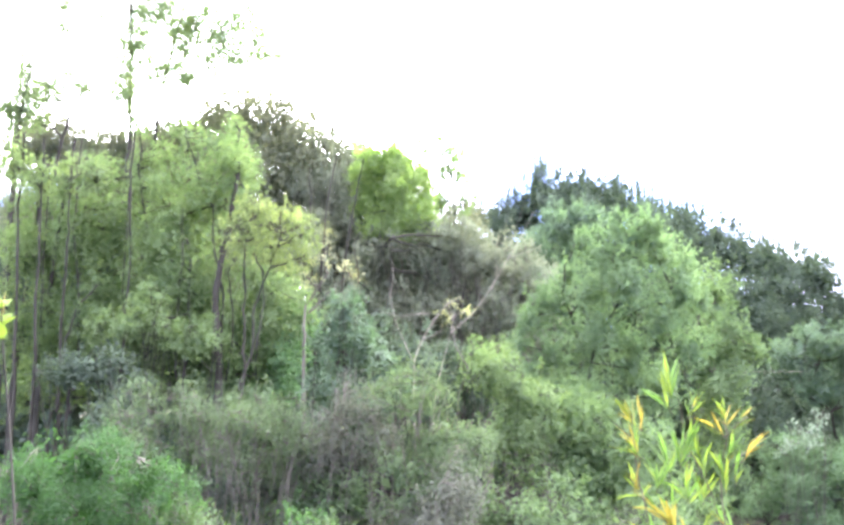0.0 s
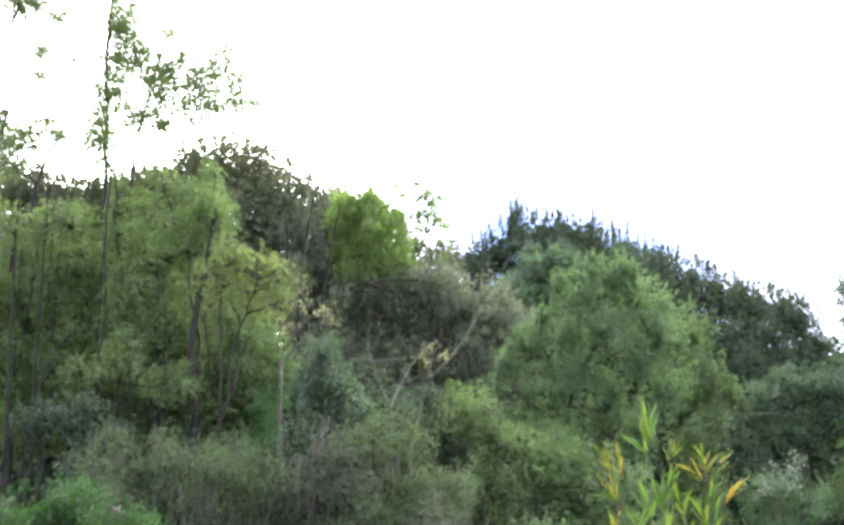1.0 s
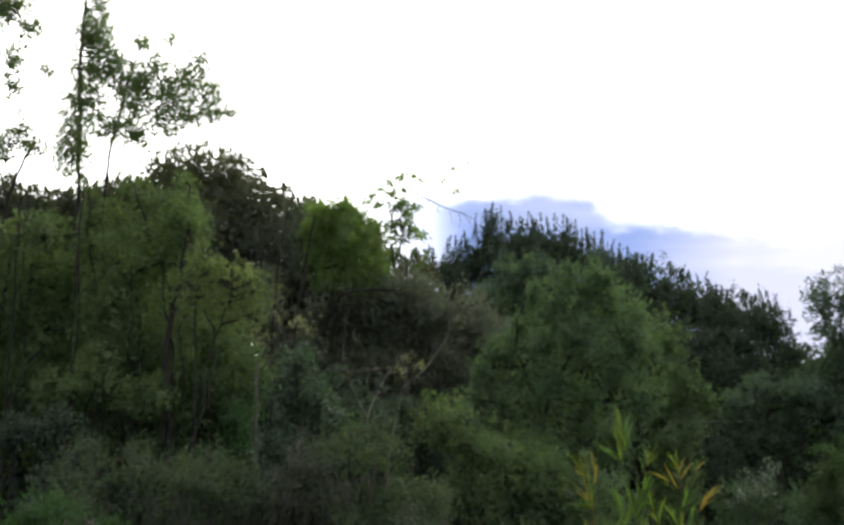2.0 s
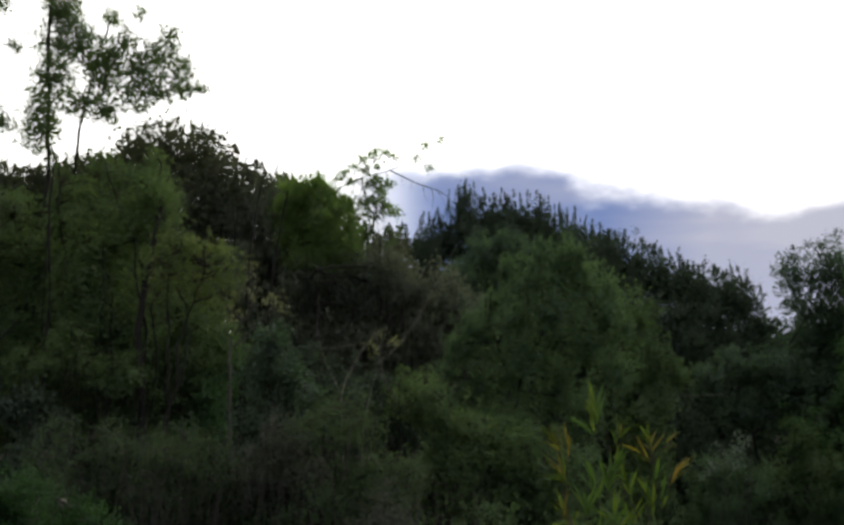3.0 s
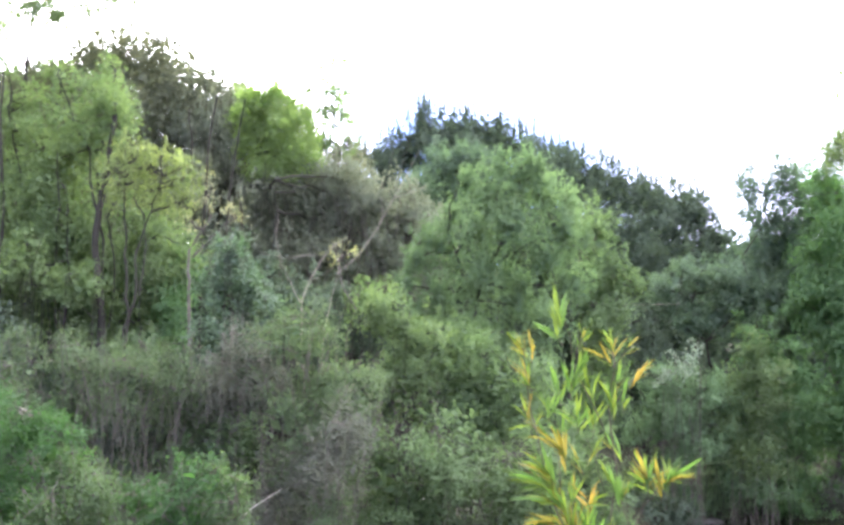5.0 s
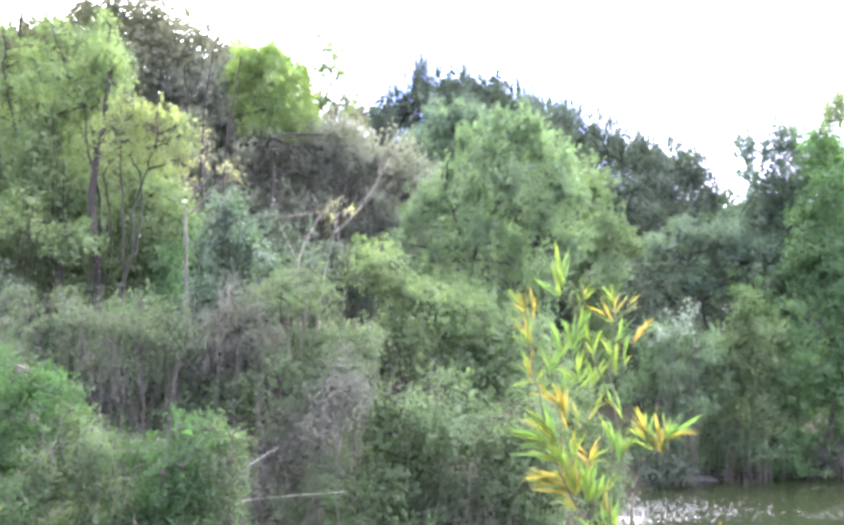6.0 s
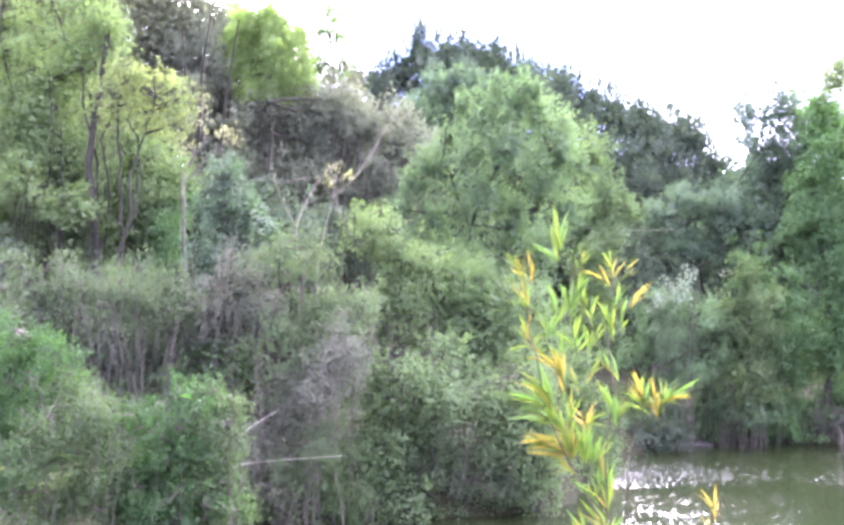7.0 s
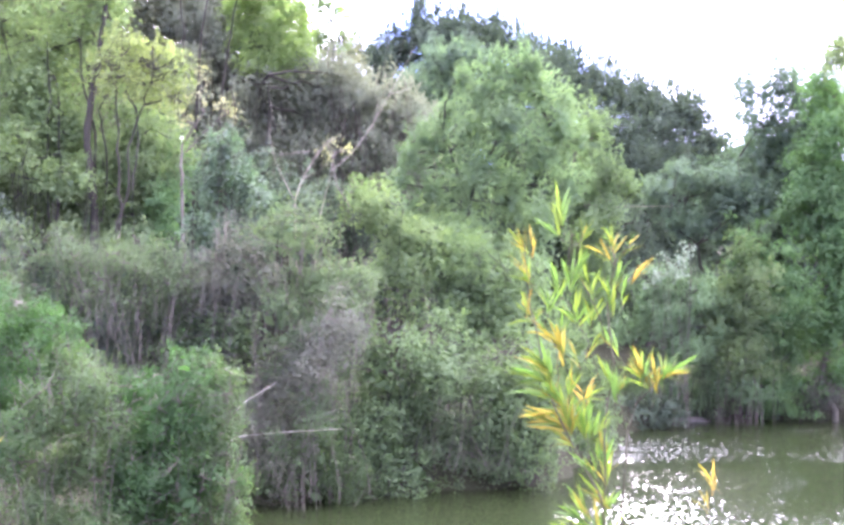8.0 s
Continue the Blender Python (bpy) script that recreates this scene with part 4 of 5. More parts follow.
leafy_bush(-4.55, 19.7, -1.10, 44, [(0.43, 4.8, 0.51, 0.58), (-0.08, 4.18, 0.61, 0.63), (0.4, 3.71, 0.72, 0.84), (-0.46, 3.43, 0.72, 0.84)])
leafy_bush(-4.55, 19.3, -1.10, 45, [(-0.44, 2.74, 0.8, 0.72), (0.5, 2.74, 0.9, 0.72), (0.04, 2.28, 1.1, 0.41)])
mixed_bush(-3.59, 19.8, -1.10, 46, [(0.03, 4.7, 0.41, 0.58), (0.04, 3.79, 0.46, 0.85), (0.1, 2.94, 0.46, 0.85), (-0.08, 2.28, 0.62, 0.42)])
reed_bush(-9.55, 29, 1.92, 47, [(-0.74, 4.25, 1.2, 0.93), (0.55, 3.97, 1.2, 0.93)])
reed_bush(-7.16, 28.5, 1.55, 48, [(-0.44, 4.46, 1.18, 0.91), (0.55, 4.04, 0.89, 0.91)])
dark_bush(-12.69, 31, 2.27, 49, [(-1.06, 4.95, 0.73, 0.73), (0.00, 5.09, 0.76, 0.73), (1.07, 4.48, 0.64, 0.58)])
leafy_bush(-8.71, 20, 0.31, 50, [(-0.07, 4.39, 0.93, 0.8), (0.66, 4.2, 0.73, 0.69), (-0.69, 3.81, 0.93, 0.96), (0.3, 3.13, 1.14, 1.17)])
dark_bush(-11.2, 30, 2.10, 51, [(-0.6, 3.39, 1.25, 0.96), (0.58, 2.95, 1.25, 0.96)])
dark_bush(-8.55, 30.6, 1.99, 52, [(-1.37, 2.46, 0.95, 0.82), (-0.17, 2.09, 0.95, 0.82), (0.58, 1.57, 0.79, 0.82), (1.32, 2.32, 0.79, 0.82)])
reed_bush(-9.12, 28.5, 1.86, 53, [(-1.39, 3.32, 1.04, 0.76), (0.0, 3.32, 0.89, 0.53), (0.98, 3.18, 0.74, 0.53), (1.54, 3.04, 0.74, 0.61)])
grey_bush(-5.63, 29.5, 1.40, 54, [(0.54, 2.21, 0.92, 1.26), (-0.76, 2.64, 0.84, 0.95)])
reed_bush(-6.51, 29.2, 1.52, 55, [(-0.11, 3.24, 0.91, 0.86), (-0.65, 1.47, 1.21, 0.78), (0.77, 1.12, 1.06, 0.94)])
dark_tree(10.3, 51, 1.35, 56, [(-1.14, 6.8, 1.85, 1.91), (0.33, 4.8, 1.85, 1.63), (-1.17, 4.55, 2.12, 1.63), (2.82, 4.3, 1.59, 1.63)])
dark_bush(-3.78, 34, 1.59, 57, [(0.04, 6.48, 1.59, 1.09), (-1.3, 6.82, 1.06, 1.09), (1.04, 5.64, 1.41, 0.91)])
lime_bush(-10.22, 36, 2.66, 58, [(-1.69, 5.07, 1.5, 1.35), (-0.11, 5.25, 1.12, 1.54), (1.12, 5.96, 1.12, 1.54), (-1.36, 6.22, 1.12, 0.96), (0.39, 7.2, 1.4, 1.35), (1.63, 7.2, 0.93, 1.15)])
lime_bush(-15.3, 37, 2.99, 59, [(1.41, 5.18, 1.54, 1.58), (-1.29, 4.27, 2.11, 1.38)])
brown_tree(-8.13, 43.3, 3.19, 60, [(-1.58, 9.61, 1.57, 1.85), (-2.84, 7.89, 1.35, 1.62), (0.36, 8.32, 1.57, 1.62), (1.62, 10.37, 1.35, 1.04), (3.01, 10.15, 1.35, 1.04), (4.19, 10.37, 0.9, 0.93), (0.99, 8.53, 1.35, 1.27), (4.41, 9.07, 1.35, 1.16), (4.83, 10.48, 0.9, 1.16)], limbs=[(0.09, [(-0.65, 6.6), (-0.72, 9.4), (-0.58, 11.56), (-0.31, 13.95)]), (0.07, [(0.37, 7.24), (0.45, 9.83), (0.58, 11.56), (0.99, 13.74)]), (0.06, [(-1.23, 7.03), (-1.12, 10.04), (-1.27, 12.21), (-1.38, 13.52)]), (0.06, [(1.01, 7.24), (1.09, 9.4), (0.87, 10.48)]), (0.05, [(2.18, 7.03), (2.31, 9.18), (2.22, 10.48)])])
grey_bush(5.09, 35, 0.57, 61, [(-0.29, 2.97, 1.0, 1.4), (0.03, 1.27, 1.09, 1.31), (0.36, 0.09, 0.91, 0.84)])
dark_tree(-0.31, 45, 2.53, 62, [(-0.22, 8.56, 1.64, 1.68), (1.55, 8.56, 1.64, 1.68), (-1.55, 7.0, 1.64, 1.44)])
slender_tree(-16.34, 42, 3.53, 63, [(-0.51, 21.45, 0.92, 0.94), (-0.62, 19.98, 0.98, 0.94), (-0.24, 22.44, 0.65, 0.9), (-0.6, 18.29, 1.09, 1.01), (-0.82, 16.87, 0.87, 0.9), (-0.96, 15.81, 0.92, 0.72), (0.41, 20.21, 0.65, 0.9), (-0.12, 23.95, 0.65, 1.12), (-0.25, 21.08, 0.65, 0.9)], limbs=[(0.15, [(-0.52, 10.69), (-0.39, 13.84), (-0.46, 16.63), (-0.42, 19.74), (-0.28, 22.94), (-0.25, 24.71)]), (0.030, [(-1.53, 12.04), (-1.29, 14.31), (-1.07, 15.7)])])
airy_tree(-13.42, 42, 3.40, 64, [(-2.11, 19.64, 0.82, 0.99), (-1.42, 18.38, 0.90, 1.07), (-2.18, 17.22, 0.66, 0.70), (-0.97, 19.38, 0.74, 0.86), (-0.56, 20.16, 0.49, 0.66), (-1.15, 16.88, 0.70, 0.62), (0.70, 19.66, 0.86, 0.78), (1.64, 18.79, 0.74, 0.82), (0.36, 18.53, 0.78, 0.82), (1.07, 17.64, 0.82, 0.58), (2.02, 17.85, 0.45, 0.49), (1.34, 20.36, 0.49, 0.45), (2.66, 17.93, 0.29, 0.29), (0.30, 17.05, 0.49, 0.29), (-1.29, 21.13, 0.41, 0.49), (-0.01, 21.29, 0.33, 0.41), (-0.31, 17.73, 0.53, 0.62), (-0.16, 19.01, 0.45, 0.53)], limbs=[(0.120, [(-2.55, 10.82), (-2.30, 14.66), (-2.27, 16.28), (-1.76, 18.64), (-1.44, 19.96), (-1.24, 20.93)]), (0.048, [(-2.04, 17.22), (-0.86, 18.15), (0.22, 19.08), (1.35, 19.30)]), (0.036, [(-2.12, 16.75), (-0.80, 17.32), (0.54, 17.77)])])
slender_tree(-19.3, 38, 3.27, 65, [(0.54, 20.79, 0.83, 0.71), (1.64, 20.09, 0.55, 0.57), (0.08, 22.18, 0.99, 0.91), (1.16, 18.86, 0.47, 0.61), (1.02, 17.76, 0.36, 0.57), (2.39, 18.29, 0.32, 0.32), (-0.11, 20.8, 0.79, 0.81), (1.17, 21.0, 0.59, 0.51)], limbs=[(0.096, [(-0.42, 10.08), (-0.51, 14.65), (-0.46, 19.01), (0.09, 21.03), (0.36, 22.63)]), (0.030, [(-0.4, 19.46), (0.63, 19.88), (1.68, 20.2)]), (0.030, [(-0.23, 19.9), (0.96, 18.76), (1.03, 17.65)])])
slender_tree(-17.16, 37, 3.07, 66, [(-0.12, 15.73, 0.42, 0.79), (0.49, 15.13, 0.42, 0.43), (-0.57, 15.15, 0.42, 0.59), (-1.2, 14.91, 0.5, 0.79), (-1.25, 13.87, 0.38, 0.47)], limbs=[(0.13, [(-0.37, 7.73), (-0.33, 11.84), (-0.18, 13.25), (0.21, 14.48), (0.69, 15.61)]), (0.04, [(-0.09, 13.45), (-0.14, 14.89), (-0.15, 16.25)])])
slender_tree(-17.86, 36, 3.00, 67, [(-0.6, 14.63, 0.64, 0.92), (-0.6, 15.65, 0.34, 0.73), (-0.62, 13.73, 0.56, 0.46), (-1.15, 14.03, 0.45, 0.58)], limbs=[(0.11, [(-0.39, 5.52), (-0.55, 10.07), (-0.69, 13.43), (-0.58, 15.45), (-0.58, 16.88)])], label='slender tree with a narrow yellow-green top')
grey_bush(-0.97, 28.7, 0.18, 68, [(-0.34, 0.83, 0.89, 0.92), (0.64, 0.28, 0.89, 0.69), (-0.2, -0.13, 1.04, 0.46)])
grey_bush(2.01, 30.9, 0.65, 69, [(-1.02, -0.68, 1.12, 0.53), (0.17, -0.53, 0.96, 0.53), (1.22, -0.38, 0.8, 0.5)])
light_tree(-12.39, 35.5, 2.70, 70, [(0.38, 9.38, 1.11, 1.33), (-0.29, 7.61, 1.11, 1.14), (1.29, 7.61, 0.92, 1.14), (-1.67, 7.09, 1.11, 1.14)])
mottled_tree(-14.16, 45, 3.73, 71, [(1.62, 9.6, 1.87, 1.92), (0.07, 8.93, 1.87, 1.92), (-1.94, 9.38, 1.87, 2.16)])
willow_bush(10.73, 46.6, -1.10, 72, [(-0.91, 6.23, 1.21, 1.24), (1.03, 6.23, 1.09, 1.24)])
light_tree(-8.83, 34.6, 2.43, 73, [(-0.55, 8.35, 0.81, 0.83), (0.4, 7.92, 0.81, 0.92), (-0.36, 7.06, 0.9, 0.92), (0.84, 6.89, 0.72, 0.92), (-1.11, 6.38, 0.81, 1.02), (0.25, 6.03, 0.9, 1.02), (-2.29, 5.69, 0.99, 1.11), (-0.84, 5.18, 0.9, 0.83)], limbs=[(0.05, [(-0.03, 4.33), (0.02, 6.03), (-0.08, 7.75)])])
light_tree(-13.14, 35.2, 2.71, 74, [(0.26, 5.82, 1.1, 1.03), (-1.28, 5.3, 1.1, 1.03), (1.15, 4.61, 1.1, 0.85), (-2.67, 5.47, 1.1, 1.13)])
mottled_tree(-19.47, 44, 3.88, 75, [(0.13, 13.75, 1.6, 1.17), (-1.59, 14.25, 1.37, 1.29), (1.89, 13.98, 1.03, 1.06), (-2.99, 13.9, 1.37, 1.41)])
mottled_tree(-18.08, 45.5, 3.96, 76, [(-2.58, 13.41, 1.65, 1.58), (-0.78, 13.64, 1.65, 1.58), (1.02, 13.99, 1.42, 1.58), (2.49, 14.1, 1.42, 1.7), (-1.85, 11.36, 2.13, 1.94), (0.85, 11.81, 1.89, 1.94)])
brown_tree(-5.39, 45, 2.92, 77, [(-0.93, 10.98, 1.4, 1.08), (0.63, 10.98, 1.29, 1.08), (1.97, 10.19, 1.17, 1.2), (-2.27, 11.54, 0.93, 1.2)])
brown_tree(-20.73, 46.5, 4.15, 78, [(0.47, 12.32, 1.93, 1.24), (-1.78, 12.33, 1.93, 1.49), (2.92, 12.55, 1.45, 1.24), (-3.45, 11.59, 1.69, 1.49)])
dark_tree(16.76, 60, 2.05, 79, [(-0.18, 10.66, 1.25, 1.44), (0.71, 10.96, 1.25, 1.44), (-0.06, 9.03, 1.87, 1.6)])
light_tree(-15.09, 35.3, 2.81, 80, [(-2.09, 7.12, 1.28, 0.94), (-0.32, 6.41, 1.19, 0.94), (1.25, 5.53, 0.92, 0.94), (3.1, 5.57, 0.82, 0.85), (1.59, 7.17, 1.01, 0.85), (-2.64, 8.79, 1.1, 0.94), (-2.71, 5.64, 1.1, 0.94)], limbs=[(0.07, [(-0.13, 4.25), (-0.23, 7.15), (-0.61, 9.74), (-0.55, 13.0)]), (0.06, [(-1.53, 4.22), (-1.64, 6.39), (-1.83, 9.17), (-1.88, 12.03)]), (0.06, [(1.51, 4.64), (1.27, 7.17), (1.23, 9.57), (1.14, 12.22)])])
mottled_tree(-14.98, 46.2, 3.89, 81, [(-0.01, 12.45, 1.68, 1.48), (-1.61, 12.21, 1.44, 1.48), (1.16, 11.52, 1.44, 1.23)])
dark_tree(-21.8, 49, 4.40, 82, [(0.76, 9.33, 2.29, 1.83), (-1.42, 10.36, 2.04, 1.83), (2.73, 10.35, 1.78, 1.57), (-3.39, 9.33, 2.04, 2.09), (-0.07, 7.31, 2.29, 1.57)])
slender_tree(-15.55, 33.5, 2.65, 83, [(-1.77, 11.68, 0.45, 0.89), (-0.88, 11.13, 0.45, 0.81), (0.05, 11.14, 0.42, 0.81), (1.04, 11.32, 0.45, 0.81)], limbs=[(0.10, [(-1.17, 3.91), (-1.34, 7.02), (-1.47, 9.86), (-1.54, 12.79)]), (0.09, [(-0.28, 3.93), (-0.39, 7.03), (-0.44, 9.87), (-0.55, 12.6)]), (0.07, [(0.4, 4.63), (0.3, 7.74), (0.36, 9.87), (0.41, 12.23)]), (0.08, [(2.44, 5.69), (2.35, 8.64), (2.08, 11.14), (2.09, 13.24)]), (0.06, [(4.23, 4.71), (3.97, 6.4), (4.14, 8.48), (4.11, 10.24)]), (0.05, [(5.79, 4.74), (5.84, 6.6), (5.54, 8.14), (6.03, 9.37)])], label='slender young tree with several dark bare trunks')
dark_bush(8.66, 44.2, 0.42, 84, [(0.06, 0.09, 1.03, 0.71), (1.13, 0.15, 0.92, 0.57), (-1.02, -0.23, 1.03, 0.71)])
mottled_tree(-5.5, 47, 3.14, 85, [(-1.7, 13.04, 1.34, 1.38), (-0.19, 13.16, 1.34, 1.38), (-0.76, 11.75, 1.59, 1.26), (0.99, 11.75, 0.98, 1.26), (2.15, 11.98, 0.98, 1.51)])
yellow_bush(13.52, 46.3, -1.10, 86, [(0.15, 8.05, 0.75, 0.95), (0.65, 7.05, 0.85, 1.0), (-0.45, 6.75, 0.85, 1.0), (0.95, 5.75, 0.85, 0.95), (0.10, 5.70, 0.95, 0.95), (-0.85, 5.45, 0.80, 0.85), (0.45, 4.50, 0.95, 0.85), (-0.50, 4.25, 0.90, 0.85), (0.15, 3.25, 1.0, 0.70)])
thicket(-0.92, 43, 2.36, 87, [(-1.08, 10.49, 1.07, 1.26), (-0.01, 10.06, 1.07, 1.49), (1.05, 9.1, 0.94, 1.38), (-0.44, 8.46, 1.34, 1.38), (0.62, 7.61, 1.23, 1.15)])
shade_tree(0.84, 47, 2.68, 88, [(0.06, 12.71, 1.06, 0.97), (-0.89, 11.53, 0.97, 1.10), (1.12, 13.02, 0.92, 0.78), (0.40, 11.16, 1.15, 1.15), (-0.66, 9.87, 0.92, 1.04)], label='dull grey-green tree behind a lighter one')
leafy_bush(-4.89, 19.9, -1.10, 89, [(-0.24, 4.29, 0.39, 0.54), (0.12, 3.38, 0.54, 0.63), (-0.46, 2.99, 0.49, 0.58), (0.56, 2.80, 0.58, 0.54)])
willow_bush(11.77, 46.6, -1.10, 90, [(-2.06, 2.55, 0.78, 0.59), (-1.04, 2.38, 0.64, 0.37), (0.90, 2.66, 0.91, 0.78), (2.19, 2.45, 0.87, 0.68)])
green_bush(16.85, 47.6, -1.10, 91, [(-1.24, 2.52, 0.93, 0.70), (-0.12, 2.62, 0.79, 0.79), (1.37, 2.91, 0.89, 0.93)])
brown_bush(17.52, 47.5, -1.10, 92, [(-0.27, 2.49, 0.60, 0.51), (0.26, 2.24, 0.51, 0.37)], label="small rust-brown bush at the water's edge")
light_tree(-12.27, 35.2, 2.67, 93, [(-1.26, 12.20, 0.65, 0.72), (-0.03, 12.50, 0.72, 0.79), (1.28, 12.73, 0.62, 0.72), (2.18, 12.18, 0.48, 0.65), (-0.68, 10.98, 0.72, 0.79), (-2.17, 11.54, 0.65, 0.79), (0.58, 11.37, 0.72, 0.72), (1.76, 13.37, 0.31, 0.45), (-0.21, 13.42, 0.34, 0.41), (-1.45, 13.21, 0.31, 0.41)], limbs=[(0.09, [(1.80, 6.38), (1.62, 9.74), (1.81, 11.54), (2.02, 13.00)]), (0.07, [(1.66, 9.74), (0.97, 11.37), (0.31, 13.01)]), (0.06, [(-0.82, 6.75), (-0.77, 9.76), (-1.22, 12.11)])])
lime_bush(-11.75, 32.4, 2.36, 94, [(-0.61, 6.77, 0.67, 0.70), (0.60, 6.29, 0.67, 0.63), (-1.72, 6.44, 0.57, 0.57), (1.80, 6.14, 0.57, 0.63), (-0.07, 7.35, 0.48, 0.54)])
mottled_tree(-8.89, 46.5, 3.63, 95, [(0.19, 14.72, 0.64, 0.68), (-0.59, 15.35, 0.59, 0.59), (0.91, 14.66, 0.46, 0.55), (-0.87, 14.24, 0.77, 0.73), (0.35, 13.61, 0.77, 0.73)])
brown_tree(-10.33, 45, 3.56, 96, [(-1.00, 11.31, 0.79, 0.79), (-0.73, 12.17, 0.71, 0.93), (0.44, 12.47, 0.75, 0.88), (1.43, 11.36, 0.75, 0.97), (-1.41, 12.83, 0.57, 0.79), (0.28, 10.95, 0.75, 0.88)])
shade_tree(18.38, 50.5, 0.85, 97, [(-0.47, 12.78, 0.94, 1.38), (0.53, 13.74, 0.94, 1.43), (-1.19, 11.40, 0.84, 1.19), (-0.02, 11.01, 0.99, 1.24), (1.17, 12.26, 0.89, 1.48)])
brown_tree(-8.64, 45.5, 3.49, 98, [(-0.05, 12.90, 0.53, 0.62), (0.32, 12.06, 0.58, 0.67), (-0.26, 12.07, 0.53, 0.62)])

# the wood behind: crowns too many to count, their line falling towards the river bend
rng = np.random.default_rng(5)
LINE_X = [-0.55, -0.335, -0.237, -0.16, -0.11, -0.04, 0.01, 0.10, 0.25, 0.30, 0.40, 0.60]
LINE_Z = [0.25, 0.255, 0.25, 0.245, 0.235, 0.21, 0.215, 0.20, 0.15, 0.135, 0.17, 0.20]
far_lobes = []
for fs in np.arange(-0.55, 0.60, 0.020):
    fy = np.interp(fs, [-0.1, 0.05], [51, 67]) + rng.uniform(-2, 3)
    tall = 5 + fy * np.interp(fs, LINE_X, LINE_Z)
    for fz in np.arange(2.0, tall - 1.0, 1.9):
        for back in (0.0, 5.0):
            far_lobes.append((fs * (fy + back) + rng.normal(0, 0.6), fy + back + rng.normal(0, 1.2), min(fz + rng.normal(0, 0.4), tall - 1.6), rng.uniform(1.3, 2.1), rng.uniform(1.2, 1.8)))
fv, ft, _ = foliage(rng, far_lobes, dict(leaf=(0.29, 0.17), clump=(0.34, 0.34, 0.28), clumps=1.5, per=6, inner=8, heads=12, solid=0.8, spray=0, core=1.2))
far_wood = new("far_wood", raw_mesh("far_wood", fv, ft, LEAF["dark"]))
tagged(far_wood, "dense dark green crowns closing the wood behind", "wood", kind="stuff")

# undergrowth on the far bank
ug = []
while len(ug) < 620:
    ux, uy = rng.uniform(-22, 26), rng.uniform(14, 62)
    e = uy - float(np.interp(ux, BANK_X, BANK_Y))
    if 0.2 < e < 9:
        ug.append((ux, uy, float(ground_z(ux, uy)) + 0.25, 0.5, 0.4))
uv, ut, _ = foliage(rng, ug, dict(leaf=(0.10, 0.05), clump=(0.2, 0.2, 0.16), clumps=4, per=15, spray=0))
under = new("undergrowth", raw_mesh("undergrowth", uv, ut, LEAF["reed"]))
tagged(under, "low mixed green and dry undergrowth along the bank", "undergrowth", kind="stuff")
# ---- near bank: saplings and shrubs ----


def blade(name, mat, length, width, curl, twist, oval=0.0):
    """One leaf: a keeled, curling blade from its stalk at the origin along +Y, broadest before the middle."""
    v, t = [], []
    st = [0.0, 0.08, 0.25, 0.45, 0.65, 0.85, 1.0]
    prof = [0.10, 0.25, 0.85, 1.0, 0.8, 0.42, 0.0]
    for s, w in zip(st, prof):
        w = (w + oval * math.sin(math.pi * s) * 0.3) * width * 0.5
        a = curl * s
        y, z = length * s * math.cos(a * 0.5), -length * s * math.sin(a * 0.5)
        k = twist * s
        v += [(-w * math.cos(k), y, z + w * (0.35 - math.sin(k))), (0, y, z), (w * math.cos(k), y, z + w * (0.35 + math.sin(k)))]
    for i in range(len(st) - 1):
        o = i * 3
        for a, b in ((0, 1), (1, 2)):
            t += [(o + a, o + b, o + 3 + b), (o + a, o + 3 + b, o + 3 + a)]
    return raw_mesh(name, v, t, mat, True)


BLADES = {
    key: [blade("leaf", LEAF[key], 1.0, w, c, tw) for w, c, tw in ((0.095, 0.3, 0.2), (0.085, 0.8, -0.4), (0.104, -0.2, 0.5))]
    for key in ("shoot", "lime", "gold", "orange")
}

BLADES["oval"] = [blade("leaf", LEAF["lime"], 1.0, w, c, tw, 1.0) for w, c, tw in ((0.34, 1.0, 0.2), (0.30, 1.4, -0.4), (0.36, 0.7, 0.5))]


def put_leaf(parent, mesh, at, along, size, rng):
    ob = new("leaf", mesh)
    ob.parent = parent
    q = Vector(along).to_track_quat("Y", "Z")
    ob.matrix_basis = Matrix.LocRotScale(at, q @ Euler((0, rng.uniform(-1.2, 1.2), 0)).to_quaternion(), (size, size, size))
    return ob


def smooth_way(pts, y0, rng, n=5):
    """A rounded way through points given across and up, with a little depth."""
    p = np.array([(a, y0 + 0.05 * math.sin(2.1 * i + 3 * a), b) for i, (a, b) in enumerate(pts)])
    s = np.linspace(0, len(p) - 1, (len(p) - 1) * n + 1)
    w = np.stack([np.interp(s, np.arange(len(p)), p[:, k]) for k in range(3)], 1)
    for _ in range(3):
        w[1:-1] = 0.25 * w[:-2] + 0.5 * w[1:-1] + 0.25 * w[2:]
    return w


